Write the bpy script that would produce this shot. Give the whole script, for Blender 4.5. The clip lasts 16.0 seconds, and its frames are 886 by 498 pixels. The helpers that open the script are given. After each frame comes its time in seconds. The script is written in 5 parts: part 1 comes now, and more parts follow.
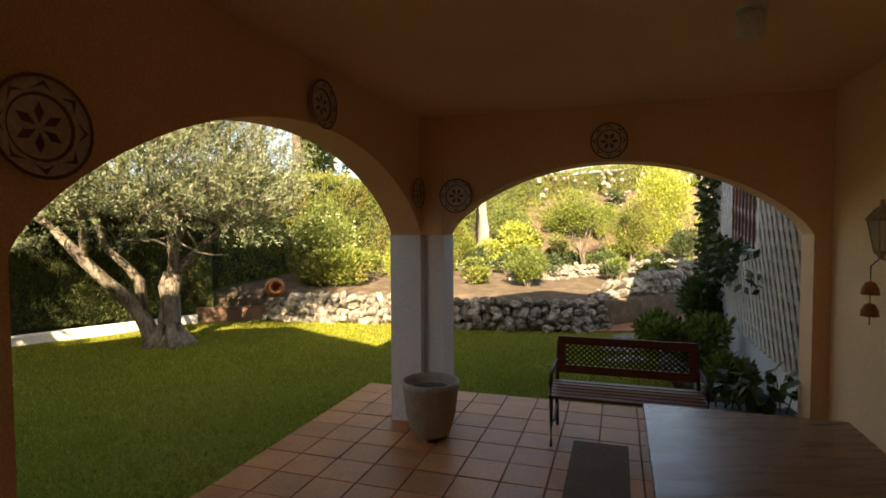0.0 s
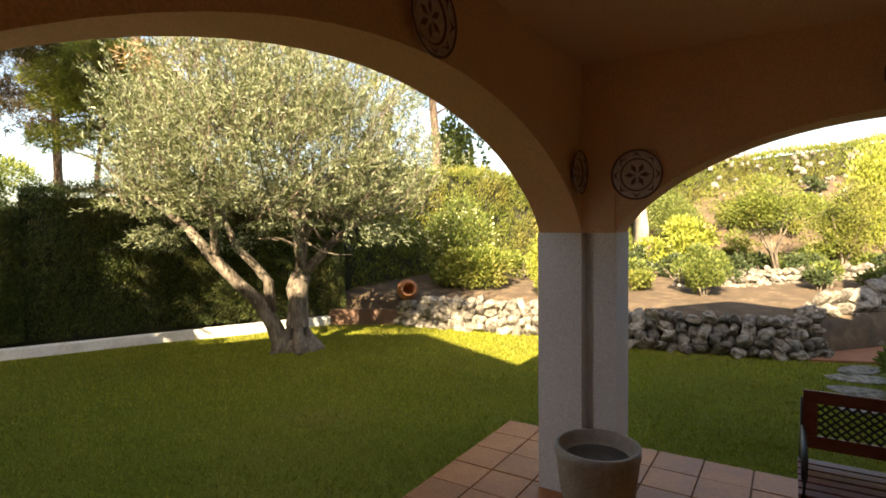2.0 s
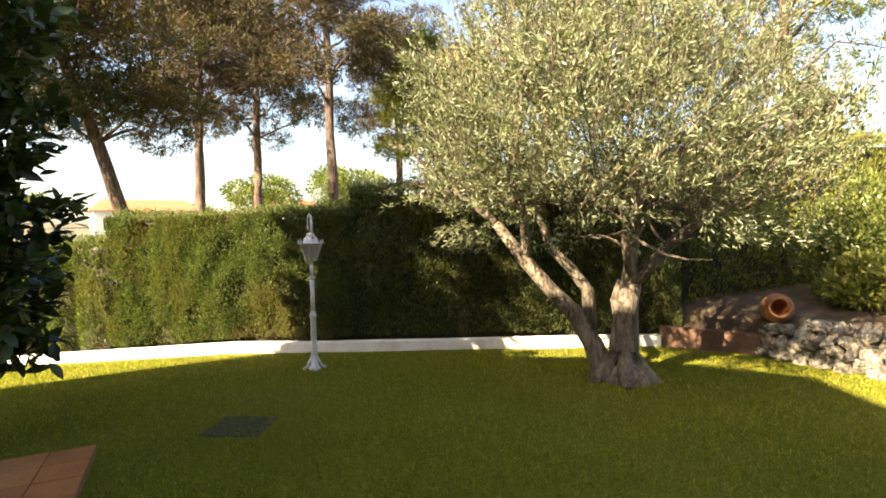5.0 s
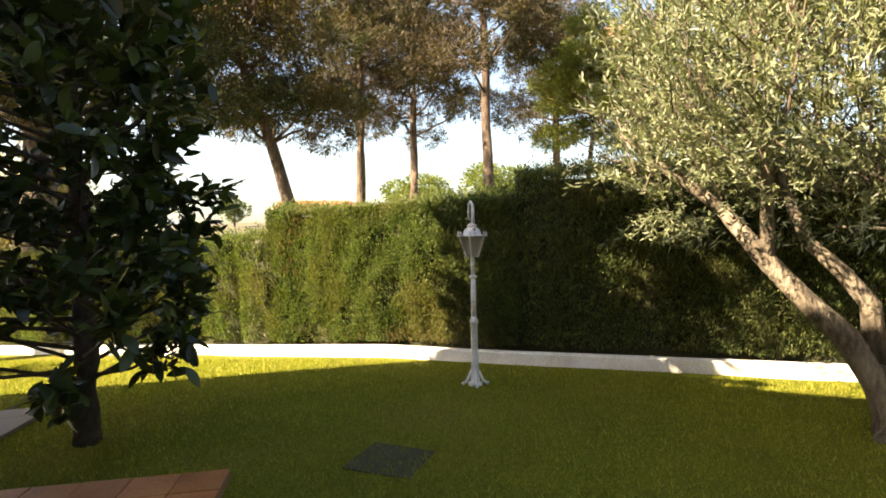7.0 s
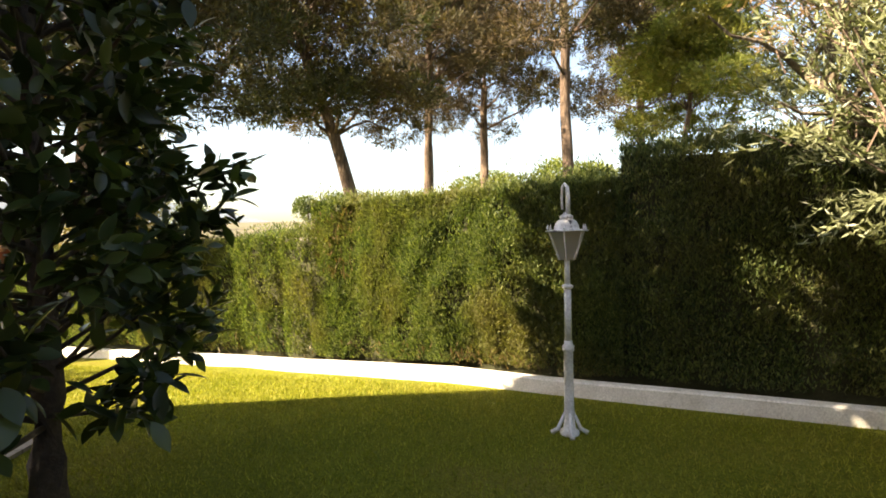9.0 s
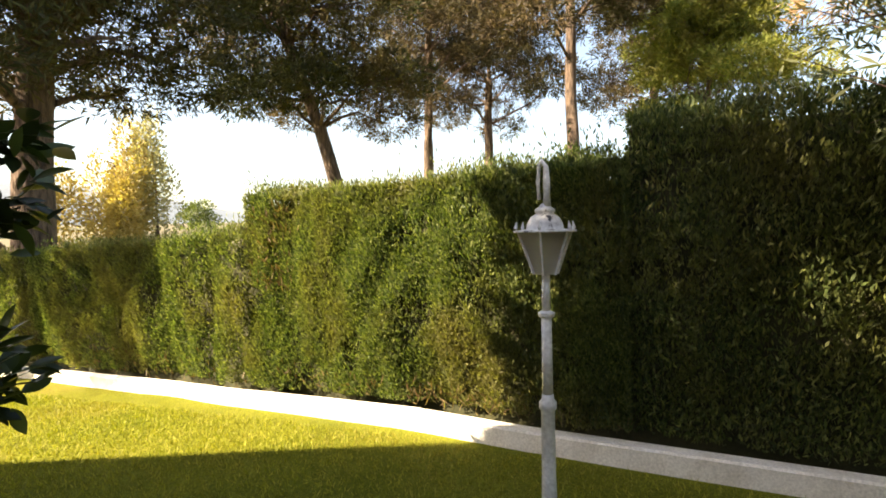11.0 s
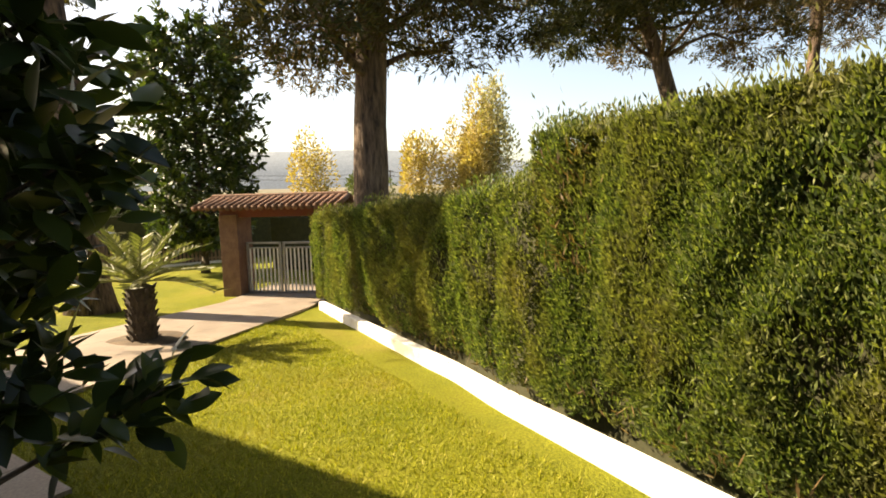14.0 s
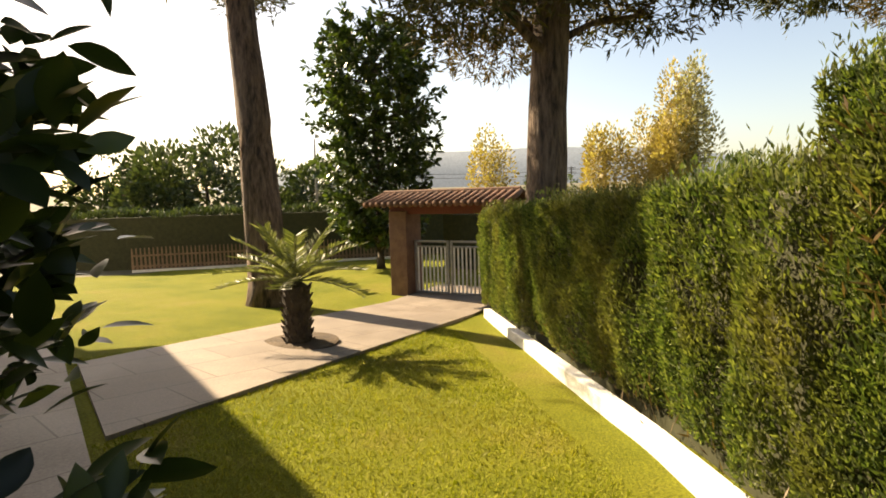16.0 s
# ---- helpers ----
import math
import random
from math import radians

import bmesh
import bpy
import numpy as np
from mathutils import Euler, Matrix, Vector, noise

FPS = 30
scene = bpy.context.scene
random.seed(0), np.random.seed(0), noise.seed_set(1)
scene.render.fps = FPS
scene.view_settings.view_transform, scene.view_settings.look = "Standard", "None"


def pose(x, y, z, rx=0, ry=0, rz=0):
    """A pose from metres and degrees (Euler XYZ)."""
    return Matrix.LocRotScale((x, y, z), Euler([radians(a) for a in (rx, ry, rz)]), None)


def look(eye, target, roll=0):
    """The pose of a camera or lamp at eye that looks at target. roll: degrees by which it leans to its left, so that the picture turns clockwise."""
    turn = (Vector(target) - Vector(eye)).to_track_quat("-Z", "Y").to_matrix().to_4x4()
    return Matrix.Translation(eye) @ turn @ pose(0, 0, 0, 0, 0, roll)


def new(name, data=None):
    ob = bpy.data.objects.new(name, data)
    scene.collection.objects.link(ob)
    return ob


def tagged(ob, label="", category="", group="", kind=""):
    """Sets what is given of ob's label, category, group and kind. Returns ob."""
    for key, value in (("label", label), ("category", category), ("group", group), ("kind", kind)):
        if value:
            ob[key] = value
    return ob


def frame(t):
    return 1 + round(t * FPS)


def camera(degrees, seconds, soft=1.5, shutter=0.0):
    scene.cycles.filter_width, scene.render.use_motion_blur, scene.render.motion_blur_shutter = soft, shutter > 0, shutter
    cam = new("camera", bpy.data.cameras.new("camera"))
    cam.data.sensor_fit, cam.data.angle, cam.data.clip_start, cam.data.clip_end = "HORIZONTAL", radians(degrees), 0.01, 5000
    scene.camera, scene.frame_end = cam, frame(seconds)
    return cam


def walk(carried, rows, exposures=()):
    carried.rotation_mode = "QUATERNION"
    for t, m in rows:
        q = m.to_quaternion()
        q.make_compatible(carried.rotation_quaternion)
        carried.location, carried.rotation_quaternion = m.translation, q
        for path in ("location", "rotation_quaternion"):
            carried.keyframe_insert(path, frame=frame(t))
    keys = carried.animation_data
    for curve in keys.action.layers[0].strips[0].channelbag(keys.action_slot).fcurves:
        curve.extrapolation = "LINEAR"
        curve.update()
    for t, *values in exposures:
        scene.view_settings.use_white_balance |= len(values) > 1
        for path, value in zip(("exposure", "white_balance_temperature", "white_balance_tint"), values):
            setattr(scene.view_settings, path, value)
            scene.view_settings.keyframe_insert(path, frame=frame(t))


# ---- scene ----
cam = camera(78.9, 16.0, soft=1.75)
METRES, EYE, TILT, LEAN, TURN = 9.6, 1.62, 0.0, 0.0, 0.0
ROWS = [
    (0.0, 0.0, 0.0, 0.0, -0.01, -2.43, 0.28),
    (0.5, 0.0003, 0.0307, 0.0007, 4.67, -2.48, 0.42),
    (1.0, -0.0042, 0.0603, -0.0006, 8.83, -2.53, 0.5),
    (1.5, -0.0084, 0.0905, -0.002, 10.82, -2.55, 0.55),
    (2.0, -0.016, 0.1202, -0.0017, 14.83, -2.58, 0.69),
    (2.5, -0.0282, 0.1453, -0.0019, 19.52, -2.48, 0.8),
    (3.0, -0.0373, 0.1708, -0.0016, 22.3, -2.46, 0.85),
    (3.5, -0.0515, 0.1939, -0.0034, 27.76, -2.46, 1.03),
    (4.0, -0.0712, 0.2159, -0.0035, 31.64, -2.35, 1.03),
    (4.5, -0.093, 0.2353, -0.0047, 37.66, -2.36, 1.21),
    (5.0, -0.1171, 0.2486, -0.0049, 46.43, -2.25, 1.31),
    (7.5, -0.2577, 0.3101, -0.0147, 64.64, -2.06, 1.41),
    (8.0, -0.2918, 0.3208, -0.0159, 67.31, -2.05, 1.41),
    (10.5, -0.4317, 0.4219, -0.018, 70.45, -2.01, 1.29),
    (11.0, -0.4584, 0.443, -0.0181, 70.89, -1.99, 1.32),
    (11.5, -0.4874, 0.457, -0.0181, 72.5, -2.0, 1.36),
    (12.0, -0.5153, 0.4672, -0.0195, 77.9, -3.01, 1.51),
    (12.5, -0.5455, 0.4695, -0.0211, 87.39, -4.73, 1.57),
    (13.0, -0.5753, 0.4732, -0.0211, 93.98, -5.89, 1.64),
    (13.5, -0.6066, 0.4764, -0.0201, 100.16, -5.77, 1.66),
    (14.0, -0.6382, 0.474, -0.0203, 105.52, -5.67, 1.58),
    (14.5, -0.6678, 0.4709, -0.0215, 110.11, -5.59, 1.57),
    (15.0, -0.6978, 0.4593, -0.0228, 116.03, -5.49, 1.6),
    (15.5, -0.726, 0.4466, -0.0226, 120.31, -5.45, 1.53),
    (16.0, -0.7562, 0.4319, -0.0241, 124.37, -5.38, 1.54),
]
walk(cam, [(t, pose(0, 0, EYE, TILT, LEAN, TURN) @ pose(METRES * x, METRES * y, METRES * z, 90 + pitch, roll, yaw)) for t, x, y, z, yaw, pitch, roll in ROWS],
     exposures=[(0.0, 2.36, 7900, 12), (2.0, 2.52, 7800, 13), (3.5, 2.58, 7700, 14), (5.0, 2.52, 7700, 14), (8.0, 2.5, 7800, 14), (11.5, 2.4, 7900, 14), (13.0, 2.06, 8100, 14), (15.0, 1.84, 8200, 14), (16.0, 1.66, 8200, 14)])

# ---- light ----
SUN_WAY = Vector((0.05, 1.0, 0.0)).normalized()
SUN_UP = radians(34.5)
world = bpy.data.worlds.new("sky")
scene.world = world
world.use_nodes = True
wn, wl = world.node_tree.nodes, world.node_tree.links
sky = wn.new("ShaderNodeTexSky")
sky.sky_type, sky.sun_disc = "NISHITA", False
sky.sun_elevation, sky.sun_rotation = SUN_UP, math.atan2(-SUN_WAY.x, -SUN_WAY.y)
sky.air_density, sky.dust_density, sky.ozone_density = 1.0, 1.8, 1.0
wn["Background"].inputs["Strength"].default_value = 0.08
wl.new(sky.outputs[0], wn["Background"].inputs["Color"])
sun_data = bpy.data.lights.new("sun", "SUN")
sun_data.energy, sun_data.angle, sun_data.color = 5.0, radians(0.55), (1.0, 0.9, 0.72)
sun = new("sun", sun_data)
light_dir = Vector((SUN_WAY.x * math.cos(SUN_UP), SUN_WAY.y * math.cos(SUN_UP), -math.sin(SUN_UP)))
sun.matrix_world = look((0, 0, 12), Vector((0, 0, 12)) + light_dir)


# ---- materials ----
def mat_base(name):
    m = bpy.data.materials.new(name)
    m.use_nodes = True
    n, l = m.node_tree.nodes, m.node_tree.links
    return m, n, l, n["Principled BSDF"]


def ramp(n, l, fac, stops):
    r = n.new("ShaderNodeValToRGB")
    while len(r.color_ramp.elements) < len(stops):
        r.color_ramp.elements.new(0.5)
    for e, (p, c) in zip(r.color_ramp.elements, stops):
        e.position, e.color = p, (*c, 1)
    l.new(fac, r.inputs[0])
    return r.outputs[0]


def mixed(n, l, fac, a, b, mode="MIX"):
    x = n.new("ShaderNodeMix")
    x.data_type, x.blend_type = "RGBA", mode
    for k, v in ((0, fac), (6, a), (7, b)):
        if isinstance(v, (int, float)):
            x.inputs[k].default_value = v
        elif isinstance(v, tuple):
            x.inputs[k].default_value = (*v, 1)
        else:
            l.new(v, x.inputs[k])
    return x.outputs[2]


def noise_tex(n, l, scale, detail=4.0, rough=0.6, coord=None, stretch=None):
    t = n.new("ShaderNodeTexNoise")
    t.inputs["Scale"].default_value, t.inputs["Detail"].default_value, t.inputs["Roughness"].default_value = scale, detail, rough
    if coord is None:
        coord = n.new("ShaderNodeTexCoord").outputs["Object"]
    if stretch:
        mp = n.new("ShaderNodeMapping")
        mp.inputs["Scale"].default_value = stretch
        l.new(coord, mp.inputs[0])
        coord = mp.outputs[0]
    l.new(coord, t.inputs["Vector"])
    return t.outputs["Fac"]


def bumped(n, l, p, height, strength, distance=0.01):
    b = n.new("ShaderNodeBump")
    b.inputs["Strength"].default_value, b.inputs["Distance"].default_value = strength, distance
    l.new(height, b.inputs["Height"])
    l.new(b.outputs[0], p.inputs["Normal"])


def surface(name, stops, scale=8.0, rough=0.8, fine=60.0, bump=0.3, dist=0.006, metal=0.0, spec=0.4, stretch=None, vary=0.0, rough_var=0.15):
    """A surface with broad mottling, fine grain, uneven gloss and fine relief."""
    m, n, l, p = mat_base(name)
    geo = n.new("ShaderNodeNewGeometry").outputs["Position"]
    a = noise_tex(n, l, scale, 5, 0.65, geo, stretch)
    col = ramp(n, l, a, stops)
    f = noise_tex(n, l, fine, 3, 0.6, geo, stretch)
    g = ramp(n, l, f, [(0.25, (0.72, 0.72, 0.72)), (0.75, (1.15, 1.15, 1.15))])
    col = mixed(n, l, 1.0, col, g, "MULTIPLY")
    if vary:
        oi = n.new("ShaderNodeObjectInfo").outputs["Random"]
        v = ramp(n, l, oi, [(0.0, (1 - vary,) * 3), (1.0, (1 + vary * 0.5,) * 3)])
        col = mixed(n, l, 1.0, col, v, "MULTIPLY")
    l.new(col, p.inputs["Base Color"])
    mr = n.new("ShaderNodeMapRange")
    mr.inputs[3].default_value, mr.inputs[4].default_value = max(0.03, rough - rough_var), min(1, rough + rough_var)
    l.new(a, mr.inputs[0])
    l.new(mr.outputs[0], p.inputs["Roughness"])
    p.inputs["Metallic"].default_value = metal
    p.inputs["Specular IOR Level"].default_value = spec
    bumped(n, l, p, f, bump, dist)
    return m


def leafy(name, dark, mid, light, trans=0.35, rough=0.5, gloss=0.35, patch=0.6, patch_cols=None):
    """Leaves: each island its own tone, broad patches, light coming through."""
    m, n, l, p = mat_base(name)
    g = n.new("ShaderNodeNewGeometry")
    col = ramp(n, l, g.outputs["Random Per Island"], [(0.0, dark), (0.5, mid), (1.0, light)])
    if patch_cols:
        f = noise_tex(n, l, patch, 3, 0.6, g.outputs["Position"])
        k = ramp(n, l, f, [(0.44, (0, 0, 0)), (0.64, (1, 1, 1))])
        col = mixed(n, l, k, col, mixed(n, l, 0.5, col, patch_cols))
    l.new(col, p.inputs["Base Color"])
    p.inputs["Roughness"].default_value = rough
    p.inputs["Specular IOR Level"].default_value = gloss
    tr = n.new("ShaderNodeBsdfTranslucent")
    l.new(mixed(n, l, 1.0, col, (1.25, 1.35, 0.6), "MULTIPLY"), tr.inputs["Color"])
    mx = n.new("ShaderNodeMixShader")
    mx.inputs[0].default_value = trans
    l.new(p.outputs[0], mx.inputs[1])
    l.new(tr.outputs[0], mx.inputs[2])
    l.new(mx.outputs[0], n["Material Output"].inputs["Surface"])
    return m


M = {}
M["plaster_in"] = surface("ochre_plaster", [(0.3, (0.85, 0.52, 0.29)), (0.7, (0.90, 0.59, 0.35))], 1.6, 0.9, 130, 0.2, 0.002)
M["plaster_ceiling"] = surface("cream_plaster", [(0.3, (0.88, 0.59, 0.36)), (0.7, (0.92, 0.66, 0.42))], 1.4, 0.9, 130, 0.2, 0.002)
M["drain"] = surface("dull_cast_iron", [(0.3, (0.05, 0.055, 0.028)), (0.7, (0.085, 0.085, 0.045))], 10, 0.9, spec=0.1)
M["plaster_out"] = surface("white_render", [(0.3, (0.72, 0.70, 0.65)), (0.7, (0.83, 0.81, 0.76))], 2.2, 0.9, 60, 0.4, 0.005)
# render darkened in colour for the shade behind the trellis
M["plaster_shaded"] = surface("shaded_render", [(0.3, (0.15, 0.13, 0.11)), (0.7, (0.23, 0.21, 0.18))], 2.2, 0.9, 60, 0.4, 0.005)
M["pier_paint"] = surface("cream_pier_paint", [(0.3, (0.86, 0.83, 0.78)), (0.7, (0.90, 0.875, 0.83))], 2.5, 0.85, 120, 0.2, 0.002)
M["kerb"] = surface("whitewashed_kerb", [(0.25, (0.60, 0.57, 0.50)), (0.6, (0.80, 0.78, 0.72))], 5.0, 0.9, 70, 0.4, 0.005)
M["tile"] = surface("terracotta_tile", [(0.25, (0.33, 0.105, 0.034)), (0.5, (0.48, 0.18, 0.058)), (0.8, (0.56, 0.255, 0.09))], 3.5, 0.46, 50, 0.1, 0.002, vary=0.2, spec=0.3)
M["grout"] = surface("grout", [(0.3, (0.24, 0.12, 0.06)), (0.7, (0.34, 0.18, 0.09))], 10, 0.95)
M["paving"] = surface("pale_paving", [(0.3, (0.22, 0.175, 0.135)), (0.7, (0.32, 0.265, 0.21))], 2.5, 0.68, 60, 0.25, 0.004, vary=0.18, rough_var=0.3)
def jointed(m, width, height):
    """Shallow joints between large slabs."""
    n, l = m.node_tree.nodes, m.node_tree.links
    p = n["Principled BSDF"]
    geo = n.new("ShaderNodeNewGeometry").outputs["Position"]
    b = n.new("ShaderNodeTexBrick")
    b.inputs["Scale"].default_value = 1.0
    b.inputs["Brick Width"].default_value, b.inputs["Row Height"].default_value = width, height
    b.inputs["Mortar Size"].default_value, b.inputs["Mortar Smooth"].default_value = 0.008, 0.3
    b.inputs["Color1"].default_value, b.inputs["Color2"].default_value, b.inputs["Mortar"].default_value = (1, 1, 1, 1), (0.86, 0.86, 0.86, 1), (0.55, 0.5, 0.45, 1)
    mp = n.new("ShaderNodeMapping")
    mp.inputs["Rotation"].default_value = (0, 0, 0.1)
    l.new(geo, mp.inputs[0])
    l.new(mp.outputs[0], b.inputs["Vector"])
    old = p.inputs["Base Color"].links[0].from_socket
    l.new(mixed(n, l, 1.0, old, b.outputs["Color"], "MULTIPLY"), p.inputs["Base Color"])


jointed(M["paving"], 0.9, 0.6)
M["rock"] = surface("limestone_rock", [(0.34, (0.07, 0.058, 0.04)), (0.48, (0.28, 0.245, 0.19)), (0.7, (0.50, 0.45, 0.37))], 13.0, 0.95, 42, 1.0, 0.045, vary=0.5)
M["soil"] = surface("dry_soil", [(0.3, (0.06, 0.042, 0.026)), (0.55, (0.11, 0.075, 0.044)), (0.72, (0.19, 0.135, 0.08))], 5.0, 0.98, 60, 0.8, 0.02)
M["bark_pine"] = surface("pine_bark", [(0.36, (0.035, 0.024, 0.018)), (0.5, (0.13, 0.09, 0.065)), (0.72, (0.25, 0.18, 0.13))], 12.0, 0.95, 30, 1.0, 0.06, stretch=(1, 1, 0.2))
M["bark_olive"] = surface("olive_bark", [(0.3, (0.05, 0.038, 0.027)), (0.5, (0.17, 0.135, 0.095)), (0.8, (0.36, 0.30, 0.22))], 9.0, 0.95, 36, 1.0, 0.03, stretch=(1, 1, 0.3))
M["bark_pale"] = surface("pale_bark", [(0.3, (0.20, 0.16, 0.11)), (0.7, (0.40, 0.34, 0.26))], 8.0, 0.95, 36, 0.8, 0.02, stretch=(1, 1, 0.3))
M["bark_dark"] = surface("dark_bark", [(0.3, (0.035, 0.027, 0.02)), (0.7, (0.10, 0.08, 0.06))], 8.0, 0.95, 40, 0.7, 0.02)
M["wood_red"] = surface("red_brown_wood", [(0.3, (0.13, 0.03, 0.018)), (0.7, (0.22, 0.06, 0.03))], 6.0, 0.45, 50, 0.2, 0.003, stretch=(1, 8, 8))
M["iron"] = surface("black_iron", [(0.3, (0.02, 0.02, 0.022)), (0.7, (0.05, 0.045, 0.045))], 10, 0.5, 60, 0.2, 0.002, metal=0.3)
M["white_metal"] = surface("white_painted_metal", [(0.35, (0.62, 0.62, 0.60)), (0.6, (0.78, 0.78, 0.76))], 8, 0.4, 50, 0.15, 0.002)
M["white_peeling"] = surface("peeling_white_paint", [(0.36, (0.03, 0.03, 0.03)), (0.40, (0.60, 0.59, 0.56)), (0.6, (0.78, 0.78, 0.76))], 14, 0.45, 50, 0.3, 0.003)
M["grey_metal"] = surface("weathered_steel", [(0.3, (0.24, 0.24, 0.25)), (0.7, (0.42, 0.41, 0.40))], 12, 0.45, 60, 0.15, 0.002, metal=0.6)
M["pot"] = surface("grey_clay", [(0.3, (0.34, 0.27, 0.20)), (0.7, (0.46, 0.38, 0.29))], 5.0, 0.85, 60, 0.3, 0.004)
M["terracotta"] = surface("terracotta", [(0.3, (0.34, 0.13, 0.06)), (0.7, (0.50, 0.22, 0.10))], 6.0, 0.8, 60, 0.3, 0.004, vary=0.25)
M["brick"] = surface("rough_brick", [(0.3, (0.14, 0.075, 0.05)), (0.7, (0.24, 0.14, 0.09))], 6.0, 0.92, 50, 0.6, 0.01, vary=0.3)
M["ceramic"] = surface("cream_glaze", [(0.3, (0.62, 0.50, 0.43)), (0.7, (0.74, 0.62, 0.54))], 10, 0.35, 60, 0.1, 0.001)
M["ceramic_dark"] = surface("brown_glaze", [(0.3, (0.14, 0.06, 0.045)), (0.7, (0.24, 0.11, 0.08))], 12, 0.45, 60, 0.1, 0.001)
M["trellis"] = surface("pale_trellis_wood", [(0.3, (0.62, 0.58, 0.50)), (0.7, (0.76, 0.72, 0.64))], 10, 0.8)
M["table_wood"] = surface("varnished_table_wood", [(0.3, (0.22, 0.12, 0.06)), (0.7, (0.34, 0.20, 0.10))], 3.0, 0.28, 50, 0.06, 0.001, stretch=(1, 7, 1), spec=0.55)
M["wood_dark"] = surface("dull_brown_wood", [(0.3, (0.10, 0.055, 0.028)), (0.7, (0.17, 0.10, 0.05))], 4.0, 0.75, 50, 0.15, 0.002, spec=0.2)
M["frond"] = leafy("cycad_frond", (0.07, 0.085, 0.025), (0.14, 0.155, 0.06), (0.26, 0.26, 0.13), 0.3)
M["olive_leaf"] = leafy("olive_leaves", (0.035, 0.046, 0.015), (0.15, 0.172, 0.08), (0.34, 0.36, 0.23), 0.25, 0.45, 0.4, 0.9, (0.24, 0.25, 0.13))
M["hedge_leaf"] = leafy("hedge_leaves", (0.032, 0.052, 0.017), (0.09, 0.126, 0.038), (0.195, 0.22, 0.075), 0.38, 0.6, 0.25, 1.1, (0.19, 0.15, 0.06))
# shaded copy of hedge_leaf: the tall hedge's shade is put into its colour
M["hedge_shaded"] = leafy("shaded_hedge_leaves", (0.032, 0.052, 0.02), (0.07, 0.1, 0.034), (0.15, 0.17, 0.06), 0.3, 0.6, 0.25, 1.5, (0.12, 0.10, 0.03))
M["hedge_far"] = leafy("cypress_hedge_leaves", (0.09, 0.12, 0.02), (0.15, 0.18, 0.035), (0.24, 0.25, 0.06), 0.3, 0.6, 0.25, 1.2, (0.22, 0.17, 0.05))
# near-black core colour stands in for shade between the leaves
M["hedge_shade_core"] = surface("hedge_inner_shade", [(0.3, (0.03, 0.034, 0.014)), (0.7, (0.06, 0.058, 0.025))], 9, 1.0)
M["magnolia_leaf"] = leafy("magnolia_leaves", (0.016, 0.026, 0.009), (0.03, 0.048, 0.014), (0.07, 0.10, 0.025), 0.25, 0.32, 0.4)
M["laurel_leaf"] = leafy("laurel_leaves", (0.025, 0.045, 0.012), (0.05, 0.085, 0.02), (0.10, 0.14, 0.035), 0.2, 0.35, 0.5)
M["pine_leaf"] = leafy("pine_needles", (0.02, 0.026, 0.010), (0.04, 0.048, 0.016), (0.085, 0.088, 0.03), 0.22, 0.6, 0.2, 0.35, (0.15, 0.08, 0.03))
M["dry_leaf"] = leafy("dry_hedge_sprays", (0.07, 0.045, 0.02), (0.13, 0.085, 0.036), (0.2, 0.135, 0.06), 0.25)
M["pine_brown"] = leafy("brown_pine_needles", (0.03, 0.023, 0.014), (0.062, 0.046, 0.026), (0.12, 0.085, 0.045), 0.25, 0.6, 0.2, 0.4, (0.05, 0.062, 0.02))
M["pine_dead"] = leafy("dead_pine_needles", (0.14, 0.085, 0.045), (0.26, 0.17, 0.09), (0.38, 0.27, 0.16), 0.3)
M["shrub_yellow"] = leafy("golden_shrub_leaves", (0.16, 0.19, 0.03), (0.27, 0.29, 0.05), (0.42, 0.41, 0.09), 0.35)
M["shrub_green"] = leafy("shrub_leaves", (0.06, 0.085, 0.02), (0.12, 0.15, 0.035), (0.22, 0.24, 0.06), 0.3)
M["shrub_dark"] = leafy("dark_shrub_leaves", (0.025, 0.04, 0.015), (0.05, 0.07, 0.025), (0.09, 0.11, 0.04), 0.2)
M["poplar_leaf"] = leafy("autumn_poplar_leaves", (0.27, 0.20, 0.06), (0.37, 0.28, 0.09), (0.44, 0.37, 0.16), 0.3)
M["poplar_half"] = leafy("fading_poplar_leaves", (0.22, 0.19, 0.08), (0.34, 0.31, 0.16), (0.45, 0.42, 0.26), 0.3)
M["far_leaf"] = leafy("far_tree_leaves", (0.05, 0.07, 0.02), (0.09, 0.12, 0.03), (0.14, 0.17, 0.05), 0.2)
M["white_flower"] = leafy("white_blossom", (0.5, 0.47, 0.25), (0.62, 0.6, 0.35), (0.75, 0.72, 0.5), 0.2)
M["blade"] = leafy("grass_blades", (0.14, 0.168, 0.014), (0.25, 0.265, 0.027), (0.40, 0.365, 0.06), 0.27, 0.6, 0.2, 0.8, (0.25, 0.20, 0.05))
M["far_land"] = surface("far_fields", [(0.3, (0.10, 0.085, 0.045)), (0.5, (0.14, 0.12, 0.065)), (0.7, (0.06, 0.075, 0.03))], 0.05, 0.95, 2.0)
# blue haze of distance is put into the hills' own colour
M["far_hill"] = surface("haze_tinted_hills", [(0.3, (0.14, 0.175, 0.21)), (0.7, (0.18, 0.215, 0.25))], 0.02, 0.95, 0.2)
M["roof_old"] = surface("old_roof_tile", [(0.3, (0.08, 0.045, 0.032)), (0.7, (0.20, 0.10, 0.06))], 5.0, 0.85, 40, 0.4, 0.006)


